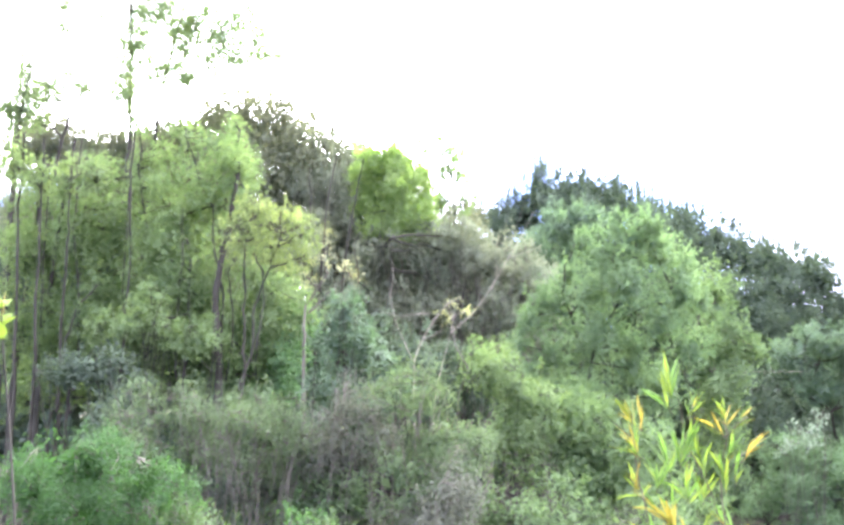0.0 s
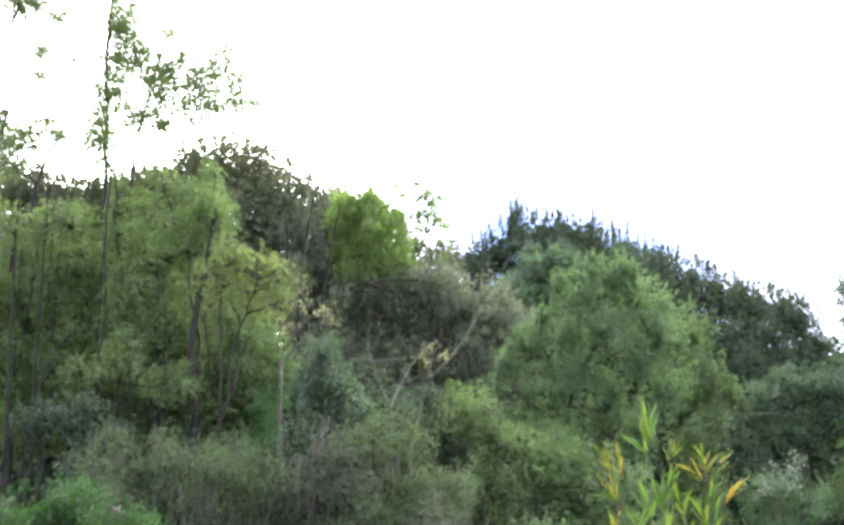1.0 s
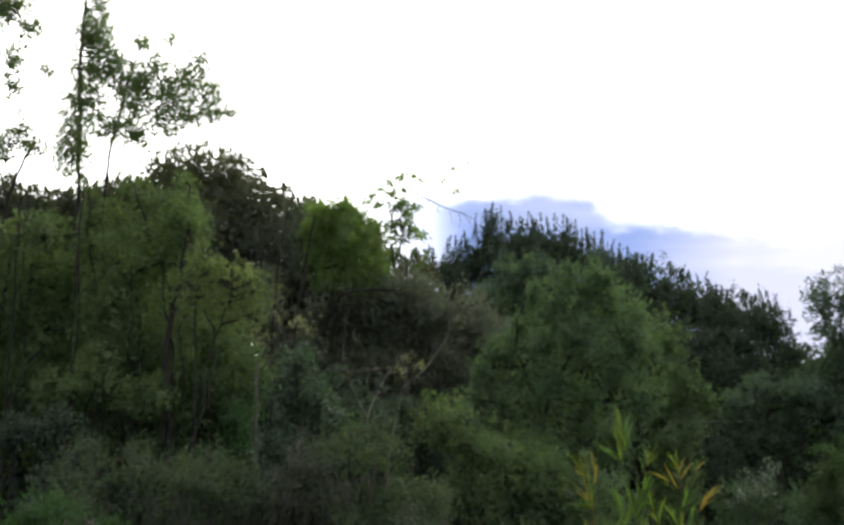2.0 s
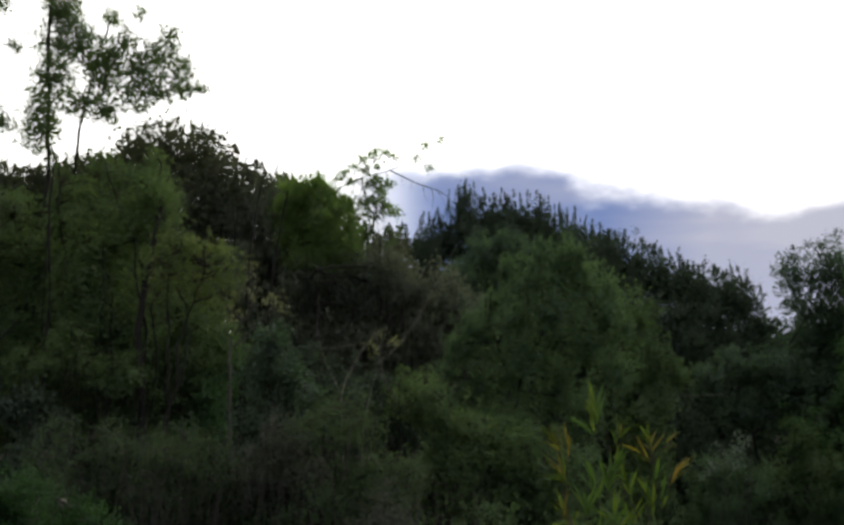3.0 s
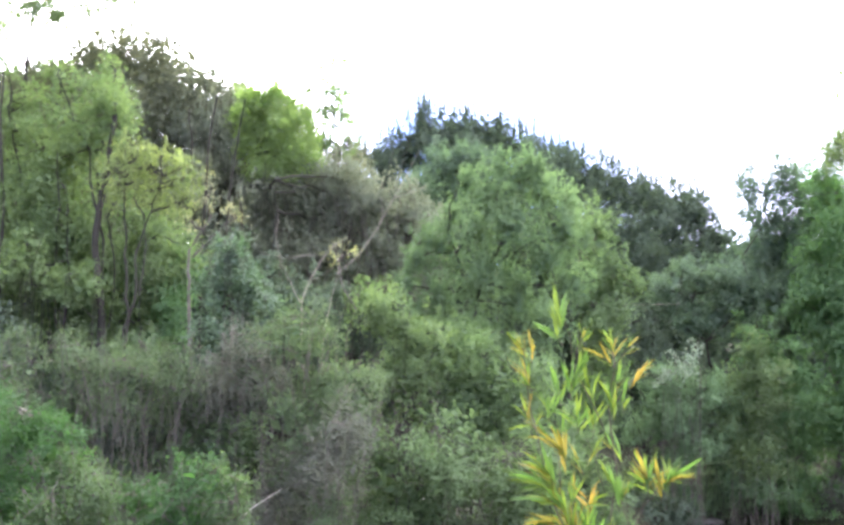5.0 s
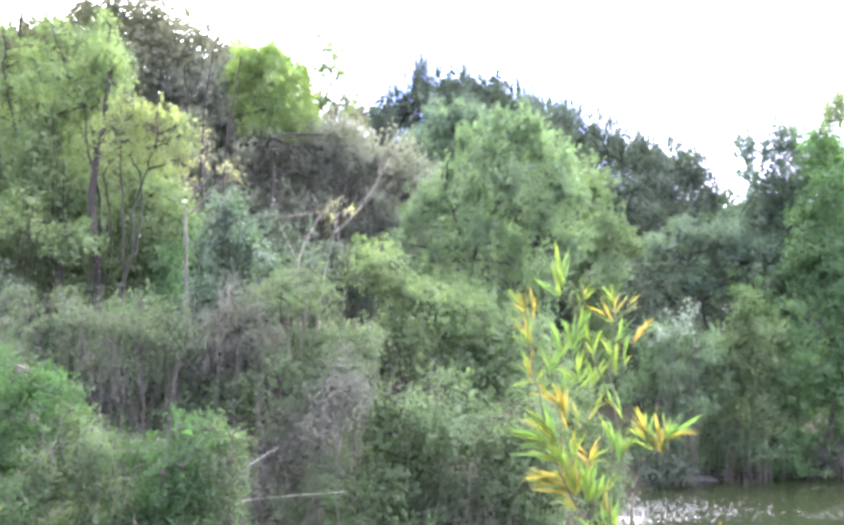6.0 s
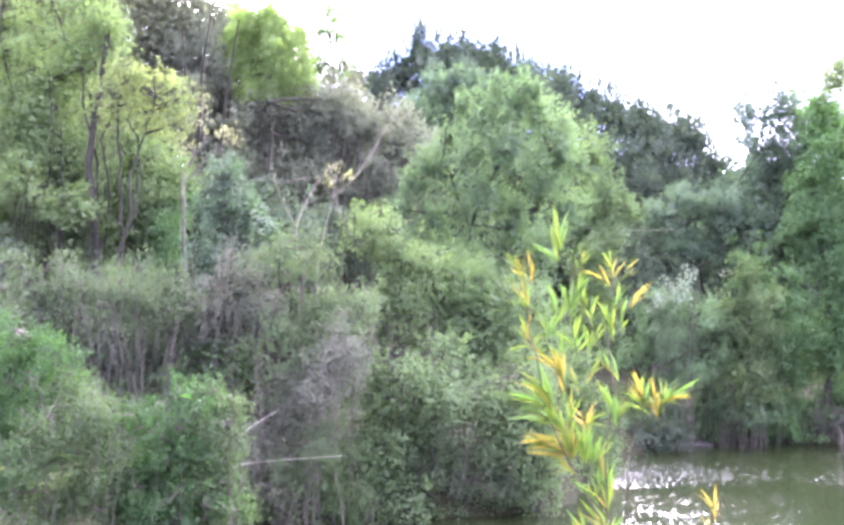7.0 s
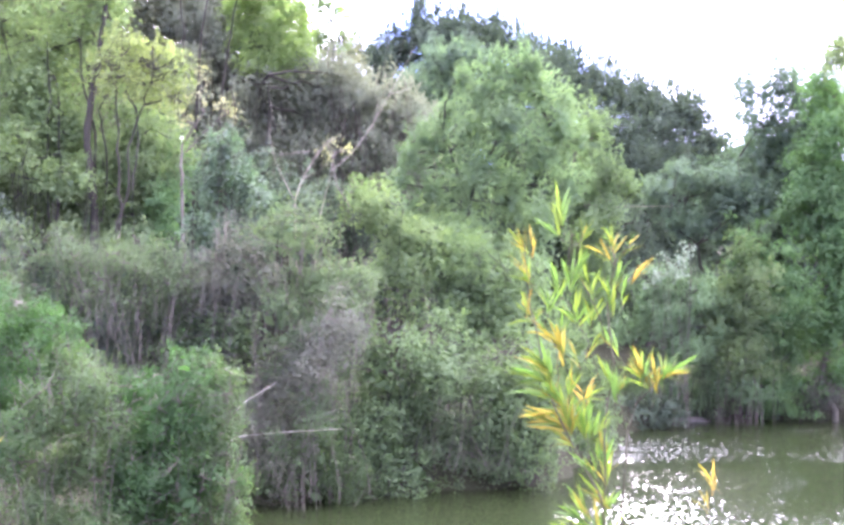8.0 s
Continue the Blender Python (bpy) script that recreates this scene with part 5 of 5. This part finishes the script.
def shoot_leaves(parent, way, rng, start, step, size, mix, whorl, spread=0.75):
    """Leaves set round a shoot, rising at an angle, and a fan at its tip."""
    seg = np.linalg.norm(np.diff(way, axis=0), axis=1)
    s = np.concatenate([[0], np.cumsum(seg)])
    keys = list(mix)
    wts = np.array([mix[k] for k in keys]) / sum(mix.values())
    d, turn = start * s[-1], rng.uniform(0, 6.28)
    spots = []
    while d < s[-1] - 0.01:
        spots.append((d, 1.0))
        d += step * rng.uniform(0.7, 1.3)
    spots += [(s[-1] * rng.uniform(0.95, 1.0), 0.6) for _ in range(whorl)]
    for d, open_ in spots:
        p = np.array([np.interp(d, s, way[:, k]) for k in range(3)])
        p2 = np.array([np.interp(min(d + 0.02, s[-1]), s, way[:, k]) for k in range(3)])
        p1 = np.array([np.interp(d - 0.02, s, way[:, k]) for k in range(3)])
        up = unit(p2 - p1)
        turn += 2.4
        side = unit(np.cross(up, np.array([math.cos(turn), math.sin(turn), 0.3])))
        along = up + side * rng.uniform(0.35, 1.1) * spread * (1.4 if open_ == 1 else 1.0)
        key = keys[rng.choice(len(keys), p=wts)]
        put_leaf(parent, BLADES[key][rng.integers(3)], p, along, size * rng.uniform(0.7, 1.2), rng)


def shrub(name, label, category, offset=0.0):
    """The root of a many-stemmed young plant."""
    root = new(name)
    root.location = (offset, 0, 0)
    return tagged(root, label, category) or root


def shoot(root, foot, pts, r, mix, size, step, whorl, bare, bark="twig"):
    """One stem of a young plant with its leaves: way (across, up), thickness, leaf mix, leaf size and spacing, leaves at the tip, bare share."""
    way = smooth_way(pts, foot, rs)
    tb = Tubes()
    tb.add(way, np.linspace(r, max(0.0016, r * 0.3), len(way)), 6)
    part("stem", tb.mesh("stem", BARK[bark]), root)
    shoot_leaves(root, way, rs, bare, step, size, mix, whorl)


rs = np.random.default_rng(11)
G, L, Y, O = {"shoot": 3, "lime": 1.5}, {"shoot": 1.6, "lime": 2, "gold": 0.7}, {"shoot": 0.4, "lime": 1.4, "gold": 2}, {"gold": 1, "orange": 1.5}


def stem(root, y0, pts, r):
    """A bare stem through points given across and up."""
    way = smooth_way(pts, y0, rs)
    tb = Tubes()
    tb.add(way, np.linspace(r, max(0.0013, r * 0.4), len(way)), 6)
    part("stem", tb.mesh("stem", BARK["twig"]), root)


def fan(root, y0, x, z, heading, spread, count, length, mix, run):
    """Leaves that spring from the last stretch of a twig ending at (x, z): heading and spread in degrees, 90 upwards."""
    a = radians(heading)
    keys = list(mix)
    wts = np.array([mix[k] for k in keys]) / sum(mix.values())
    tip = np.array([x, y0, z])
    back = tip - run * np.array([math.cos(a), 0.0, math.sin(a)])
    way = bend(rs, back, tip, 5, 0.05)
    tb = Tubes()
    tb.add(way, np.linspace(0.0016, 0.0009, 5), 5)
    twig = part("twig", tb.mesh("twig", BARK["twig"]), root)
    for k in range(count):
        q = (k + rs.uniform(0.2, 0.8)) / count
        at = np.array([np.interp(q, np.linspace(0, 1, 5), way[:, i]) for i in range(3)])
        b = a + radians(spread) * rs.uniform(-1, 1) * (1.15 - 0.5 * q)
        along = (math.cos(b), rs.normal(0, 0.35), math.sin(b))
        key = keys[rs.choice(len(keys), p=wts)]
        put_leaf(twig, BLADES[key][rs.integers(3)], at, along, length * rs.uniform(0.7, 1.25), rs)


willow_sapling = shrub("willow_sapling", "young willow with long narrow green and golden leaves", "sapling")
stem(willow_sapling, 3.8, [(0.681, 2.575), (0.661, 3.650), (0.639, 4.104), (0.631, 4.259), (0.616, 4.327), (0.575, 4.415), (0.531, 4.496), (0.493, 4.562), (0.456, 4.635), (0.433, 4.718), (0.409, 4.810), (0.390, 4.912), (0.371, 5.005), (0.358, 5.107), (0.346, 5.200)], 0.0052)
stem(willow_sapling, 3.8, [(0.690, 2.575), (0.661, 3.650), (0.642, 4.104), (0.635, 4.259), (0.627, 4.415), (0.625, 4.544), (0.647, 4.664), (0.658, 4.766), (0.643, 4.914), (0.644, 5.035), (0.661, 5.137), (0.650, 5.208)], 0.005)
stem(willow_sapling, 3.8, [(0.718, 2.575), (0.707, 3.650), (0.698, 4.104), (0.694, 4.269), (0.694, 4.453), (0.708, 4.563), (0.743, 4.652), (0.777, 4.708), (0.812, 4.749)], 0.005)
stem(willow_sapling, 3.8, [(0.708, 4.563), (0.684, 4.628), (0.671, 4.683), (0.662, 4.766)], 0.003)
stem(willow_sapling, 3.8, [(0.743, 4.652), (0.758, 4.708), (0.764, 4.758)], 0.0026)
stem(willow_sapling, 3.8, [(0.643, 4.858), (0.607, 4.951), (0.555, 5.062), (0.525, 5.155), (0.510, 5.244), (0.485, 5.300)], 0.003)
stem(willow_sapling, 3.8, [(0.525, 5.155), (0.536, 5.207), (0.551, 5.237)], 0.0018)
stem(willow_sapling, 3.8, [(0.661, 5.137), (0.696, 5.184), (0.734, 5.209)], 0.0018)
stem(willow_sapling, 3.8, [(0.648, 4.979), (0.678, 5.044), (0.708, 5.082), (0.734, 5.093)], 0.0018)
stem(willow_sapling, 3.8, [(0.475, 4.598), (0.467, 4.709), (0.463, 4.783), (0.466, 4.857)], 0.0022)
stem(willow_sapling, 3.8, [(0.586, 4.415), (0.564, 4.562), (0.560, 4.673)], 0.0022)
stem(willow_sapling, 3.8, [(0.609, 4.323), (0.568, 4.286), (0.531, 4.259)], 0.002)
stem(willow_sapling, 3.8, [(0.623, 4.710), (0.585, 4.821), (0.557, 4.895)], 0.0018)
fan(willow_sapling, 3.8, 0.476, 5.308, 98, 24, 15, 0.119, G, 0.056)
fan(willow_sapling, 3.8, 0.454, 5.257, 125, 25, 6, 0.112, G, 0.056)
fan(willow_sapling, 3.8, 0.553, 5.245, 80, 48, 11, 0.063, L, 0.056)
fan(willow_sapling, 3.8, 0.652, 5.216, 98, 40, 14, 0.074, Y, 0.056)
fan(willow_sapling, 3.8, 0.622, 5.174, 135, 25, 5, 0.078, Y, 0.056)
fan(willow_sapling, 3.8, 0.706, 5.203, 60, 60, 5, 0.067, L, 0.056)
fan(willow_sapling, 3.8, 0.342, 5.206, 118, 26, 16, 0.086, Y, 0.056)
fan(willow_sapling, 3.8, 0.376, 5.206, 92, 14, 5, 0.086, O, 0.056)
fan(willow_sapling, 3.8, 0.358, 5.107, 110, 40, 10, 0.093, Y, 0.056)
fan(willow_sapling, 3.8, 0.339, 5.079, 160, 25, 5, 0.086, L, 0.056)
fan(willow_sapling, 3.8, 0.371, 5.014, 262, 16, 5, 0.100, O, 0.056)
fan(willow_sapling, 3.8, 0.362, 4.968, 120, 55, 10, 0.082, Y, 0.056)
fan(willow_sapling, 3.8, 0.650, 5.007, 95, 14, 10, 0.119, L, 0.056)
fan(willow_sapling, 3.8, 0.678, 5.100, 60, 28, 6, 0.089, G, 0.056)
fan(willow_sapling, 3.8, 0.693, 5.035, 85, 12, 5, 0.097, L, 0.056)
fan(willow_sapling, 3.8, 0.660, 4.859, 112, 28, 6, 0.108, L, 0.056)
fan(willow_sapling, 3.8, 0.739, 5.097, 52, 28, 7, 0.093, O, 0.056)
fan(willow_sapling, 3.8, 0.538, 5.118, 60, 40, 11, 0.097, G, 0.056)
fan(willow_sapling, 3.8, 0.576, 5.062, 110, 40, 11, 0.104, G, 0.056)
fan(willow_sapling, 3.8, 0.510, 5.080, 90, 40, 14, 0.104, G, 0.056)
fan(willow_sapling, 3.8, 0.464, 5.061, 100, 35, 11, 0.108, G, 0.056)
fan(willow_sapling, 3.8, 0.436, 5.005, 85, 40, 10, 0.100, G, 0.056)
fan(willow_sapling, 3.8, 0.594, 4.969, 75, 35, 10, 0.100, G, 0.056)
fan(willow_sapling, 3.8, 0.529, 4.969, 95, 45, 11, 0.100, G, 0.056)
fan(willow_sapling, 3.8, 0.483, 4.931, 80, 40, 9, 0.093, G, 0.056)
fan(willow_sapling, 3.8, 0.474, 4.857, 105, 28, 14, 0.112, Y, 0.056)
fan(willow_sapling, 3.8, 0.474, 4.839, 268, 14, 5, 0.086, O, 0.056)
fan(willow_sapling, 3.8, 0.427, 4.894, 130, 22, 9, 0.104, Y, 0.056)
fan(willow_sapling, 3.8, 0.422, 4.783, 122, 22, 15, 0.123, L, 0.056)
fan(willow_sapling, 3.8, 0.400, 4.746, 148, 26, 15, 0.115, G, 0.056)
fan(willow_sapling, 3.8, 0.441, 4.709, 100, 20, 15, 0.123, L, 0.056)
fan(willow_sapling, 3.8, 0.409, 4.690, 165, 22, 10, 0.112, G, 0.056)
fan(willow_sapling, 3.8, 0.475, 4.580, 150, 22, 20, 0.127, Y, 0.056)
fan(willow_sapling, 3.8, 0.438, 4.617, 172, 14, 16, 0.108, Y, 0.056)
fan(willow_sapling, 3.8, 0.497, 4.608, 105, 22, 14, 0.112, Y, 0.056)
fan(willow_sapling, 3.8, 0.474, 4.672, 118, 22, 15, 0.112, L, 0.056)
fan(willow_sapling, 3.8, 0.516, 4.580, 85, 18, 12, 0.115, Y, 0.056)
fan(willow_sapling, 3.8, 0.493, 4.534, 140, 14, 9, 0.093, Y, 0.056)
fan(willow_sapling, 3.8, 0.558, 4.691, 110, 32, 6, 0.093, O, 0.056)
fan(willow_sapling, 3.8, 0.567, 4.682, 40, 20, 6, 0.082, Y, 0.056)
fan(willow_sapling, 3.8, 0.533, 4.821, 105, 20, 6, 0.086, Y, 0.056)
fan(willow_sapling, 3.8, 0.585, 4.849, 60, 25, 5, 0.093, L, 0.056)
fan(willow_sapling, 3.8, 0.515, 4.709, 80, 25, 9, 0.086, L, 0.056)
fan(willow_sapling, 3.8, 0.558, 4.581, 95, 30, 15, 0.112, G, 0.056)
fan(willow_sapling, 3.8, 0.586, 4.562, 80, 25, 11, 0.089, G, 0.056)
fan(willow_sapling, 3.8, 0.614, 4.581, 60, 25, 10, 0.082, L, 0.056)
fan(willow_sapling, 3.8, 0.669, 4.701, 88, 22, 11, 0.100, G, 0.056)
fan(willow_sapling, 3.8, 0.641, 4.747, 110, 30, 9, 0.093, G, 0.056)
fan(willow_sapling, 3.8, 0.697, 4.720, 60, 30, 6, 0.074, L, 0.056)
fan(willow_sapling, 3.8, 0.766, 4.748, 120, 26, 16, 0.115, Y, 0.056)
fan(willow_sapling, 3.8, 0.764, 4.758, 78, 26, 10, 0.097, Y, 0.056)
fan(willow_sapling, 3.8, 0.805, 4.739, 95, 18, 6, 0.100, Y, 0.056)
fan(willow_sapling, 3.8, 0.831, 4.753, 92, 30, 14, 0.100, G, 0.056)
fan(willow_sapling, 3.8, 0.855, 4.768, 48, 16, 6, 0.100, L, 0.056)
fan(willow_sapling, 3.8, 0.836, 4.756, 22, 12, 10, 0.115, Y, 0.056)
fan(willow_sapling, 3.8, 0.627, 4.471, 92, 12, 10, 0.119, L, 0.056)
fan(willow_sapling, 3.8, 0.631, 4.415, 96, 14, 10, 0.112, Y, 0.056)
fan(willow_sapling, 3.8, 0.577, 4.433, 125, 22, 10, 0.093, G, 0.056)
fan(willow_sapling, 3.8, 0.605, 4.470, 85, 25, 9, 0.086, G, 0.056)
fan(willow_sapling, 3.8, 0.620, 4.333, 130, 18, 14, 0.112, Y, 0.056)
fan(willow_sapling, 3.8, 0.646, 4.305, 55, 18, 6, 0.093, L, 0.056)
fan(willow_sapling, 3.8, 0.540, 4.259, 140, 24, 15, 0.112, G, 0.056)
fan(willow_sapling, 3.8, 0.568, 4.286, 110, 20, 11, 0.108, L, 0.056)
fan(willow_sapling, 3.8, 0.513, 4.222, 155, 18, 10, 0.104, G, 0.056)
fan(willow_sapling, 3.8, 0.605, 4.223, 115, 40, 15, 0.104, L, 0.056)
fan(willow_sapling, 3.8, 0.642, 4.195, 80, 35, 10, 0.093, G, 0.056)
willow_shoot = shrub("willow_shoot", "small golden-tipped willow shoot on the near bank", "sapling")
stem(willow_shoot, 3.6, [(0.951, 2.704), (0.943, 3.723), (0.930, 4.240), (0.933, 4.344), (0.944, 4.423)], 0.0024)
fan(willow_shoot, 3.6, 0.944, 4.423, 128, 16, 4, 0.078, Y, 0.053)
fan(willow_shoot, 3.6, 0.949, 4.423, 88, 24, 6, 0.067, O, 0.053)
fan(willow_shoot, 3.6, 0.933, 4.353, 95, 20, 3, 0.071, Y, 0.053)
bank_shrub = shrub("bank_shrub", "thin shrub with drooping green and yellow leaves", "shrub", -0.095)
shoot(bank_shrub, 4.0, [(-1.70, 2.55), (-1.72, 3.68), (-1.70, 4.25), (-1.85, 5.02), (-1.94, 5.52), (-1.90, 5.60)], 0.008, {"oval": 4, "gold": 1}, 0.11, 0.05, 4, 0.94, "dark")
shoot(bank_shrub, 4.0, [(-1.71, 3.4), (-1.629, 4.152), (-1.52, 4.32), (-1.505, 4.43)], 0.005, Y, 0.10, 0.04, 5, 0.75, "dark")
overhanging_tree = shrub("overhanging_tree", "leafy branch of a near tree hanging overhead", "tree")
shoot(overhanging_tree, 4.2, [(2.7, 2.6), (2.72, 4.6), (2.5, 6.4), (2.06, 6.96), (1.83, 6.83), (1.66, 6.72), (1.57, 6.655)], 0.02, {"shoot": 1}, 0.075, 0.02, 7, 0.90, "grey")

# ---- bare and dead wood ----


def limb_set(name, y0, limbs_, label, category, bark, sides=6):
    """Bare wood: the first limb is the trunk, the others branches."""
    root = new(name)
    tagged(root, label, category)
    for i, (r, pts) in enumerate(limbs_):
        w = smooth_way(pts, y0, rs, 6)
        w += np.cumsum(rs.normal(0, 0.012, w.shape), 0) * min(1.0, r * 20)
        tb = Tubes()
        tb.add(w, np.linspace(r, r * 0.3, len(w)), sides)
        part("trunk" if i == 0 else "branch", tb.mesh("limb", bark), root)
    return root


limb_set("dead_tree", 32.6, [
    (0.022, [(-3.49, 3.74), (-3.68, 6.29), (-3.76, 8.02), (-3.52, 8.72), (-3.08, 9.42), (-2.70, 9.82)]),
    (0.016, [(-3.76, 8.02), (-3.27, 9.10), (-2.86, 9.73), (-2.38, 10.02)]),
    (0.014, [(-3.30, 9.48), (-3.75, 9.43), (-4.20, 9.36), (-4.58, 9.46), (-4.94, 9.52)]),
    (0.012, [(-3.76, 8.02), (-4.32, 9.17), (-4.53, 10.05), (-4.41, 10.58), (-4.49, 10.97)]),
    (0.017, [(-3.11, 5.65), (-3.05, 7.25), (-2.84, 8.14), (-2.65, 8.89), (-2.56, 9.50)]),
    (0.016, [(-2.65, 8.89), (-2.04, 9.43), (-1.48, 10.19), (-0.93, 11.21), (-0.53, 11.94), (-0.19, 12.63)]),
    (0.010, [(-1.48, 10.19), (-1.29, 10.72), (-1.35, 11.16)]),
    (0.010, [(-0.93, 11.21), (-0.40, 11.38), (0.11, 11.62)]),
    (0.010, [(-3.52, 8.69), (-3.15, 8.82), (-2.72, 9.18)]),
], "bleached dead tree with broken slanting branches", "dead tree", BARK["weathered"])
limb_set("dead_branch", 26.6, [
    (0.022, [(-5.0, 0.6), (-4.383, 2.511), (-3.861, 2.837), (-3.469, 3.098)]),
    (0.017, [(-4.8, 1.2), (-4.506, 1.731), (-3.197, 1.861), (-1.887, 1.926)]),
], "pale dead branch caught in the bank bushes", "branch", BARK["pale"])
arch = limb_set("arching_tree", 45, [
    (0.060, [(-4.40, 1.50), (-4.60, 7.00), (-5.11, 12.99), (-5.33, 15.52), (-5.63, 17.29), (-5.50, 17.81), (-5.00, 18.14), (-4.45, 18.42), (-3.50, 18.64), (-2.93, 18.85)]),
    (0.035, [(-3.30, 18.71), (-2.77, 18.44), (-2.10, 18.08), (-1.28, 17.83), (-0.68, 17.44)]),
    (0.030, [(-4.36, 18.46), (-3.99, 19.01), (-3.63, 19.58)]),
    (0.020, [(-3.99, 19.01), (-3.44, 19.44), (-3.02, 19.29)]),
    (0.022, [(-5.62, 18.00), (-5.47, 18.60), (-5.27, 19.10)]),
    (0.020, [(-5.00, 18.14), (-4.84, 18.64), (-4.55, 19.07)]),
    (0.014, [(-2.74, 18.42), (-2.74, 18.18), (-2.70, 17.94)]),
    (0.014, [(-2.28, 18.15), (-2.35, 17.94), (-2.28, 17.77)]),
    (0.014, [(-1.83, 17.98), (-1.78, 17.60), (-1.64, 17.27)]),
    (0.014, [(-1.28, 17.83), (-1.00, 17.40), (-0.91, 17.02)]),
    (0.014, [(-1.50, 17.88), (-1.37, 17.45), (-1.46, 16.84)]),
    (0.018, [(-3.80, 18.58), (-3.85, 18.10), (-3.98, 17.63)]),
    (0.018, [(-3.44, 18.64), (-3.29, 18.14), (-3.38, 17.67)]),
    (0.020, [(-4.72, 18.28), (-4.35, 17.82), (-4.16, 17.34)]),
], "arching tree limb with thin yellow-green leaves", "tree", BARK["grey"])
spots = [(-5.17, 18.67, 0.20), (-4.82, 18.83, 0.22), (-4.36, 19.14, 0.26), (-3.88, 19.37, 0.26), (-3.44, 19.41, 0.24), (-3.05, 19.21, 0.15), (-4.34, 18.66, 0.26), (-4.91, 18.18, 0.20), (-3.85, 18.29, 0.26), (-3.39, 18.09, 0.26), (-3.61, 17.69, 0.29), (-3.98, 17.32, 0.29), (-3.38, 16.96, 0.29), (-3.03, 16.72, 0.24), (-4.32, 16.85, 0.26), (-5.42, 18.36, 0.15), (-3.81, 18.86, 0.15), (-1.73, 19.75, 0.07), (-1.13, 20.01, 0.15), (-2.10, 19.25, 0.11), (-1.62, 18.79, 0.13)]
sv, stt, _ = foliage(rs, [(a, 45, b, r, r * 0.6) for a, b, r in spots], dict(leaf=(0.16, 0.07), clump=(0.13, 0.12, 0.12), clumps=60, per=18, spray=0, droop=0.5, loose=True))
tagged(part("foliage", raw_mesh("foliage", sv, stt, LEAF["glow"]), arch), kind="stuff")


def boulder(name, x, y, z, sx, sy, sz, seed, label):
    bm = bmesh.new()
    bmesh.ops.create_icosphere(bm, subdivisions=3, radius=1.0)
    for v in bm.verts:
        n = noise.noise(v.co * 1.3 + Vector((seed, 0, 0))) * 0.35 + noise.noise(v.co * 3.1) * 0.1
        v.co = Vector((v.co.x * sx, v.co.y * sy, max(-0.3, v.co.z) * sz)) * (1 + n)
    me = bpy.data.meshes.new(name)
    bm.to_mesh(me)
    bm.free()
    me.materials.append(BARK["stone"])
    ob = new(name, me)
    ob.location = (x, y, z)
    return tagged(ob, label, "rock")


boulder("rock", 11.7, 47.6, 0.02, 0.85, 0.5, 0.16, 3.0, "pale grey flat rock at the water's edge")
wire_ = Tubes()
ws = np.linspace(0, 1, 24)
wire_.add(np.stack([6.0 + 4.6 * ws, 46 + 0 * ws, 9.15 - 0.05 * 4 * ws * (1 - ws)], 1), np.full(24, 0.007), 5)
tagged(new("cable", wire_.mesh("cable", BARK["weathered"])), "thin pale cable strung between trees", "cable")
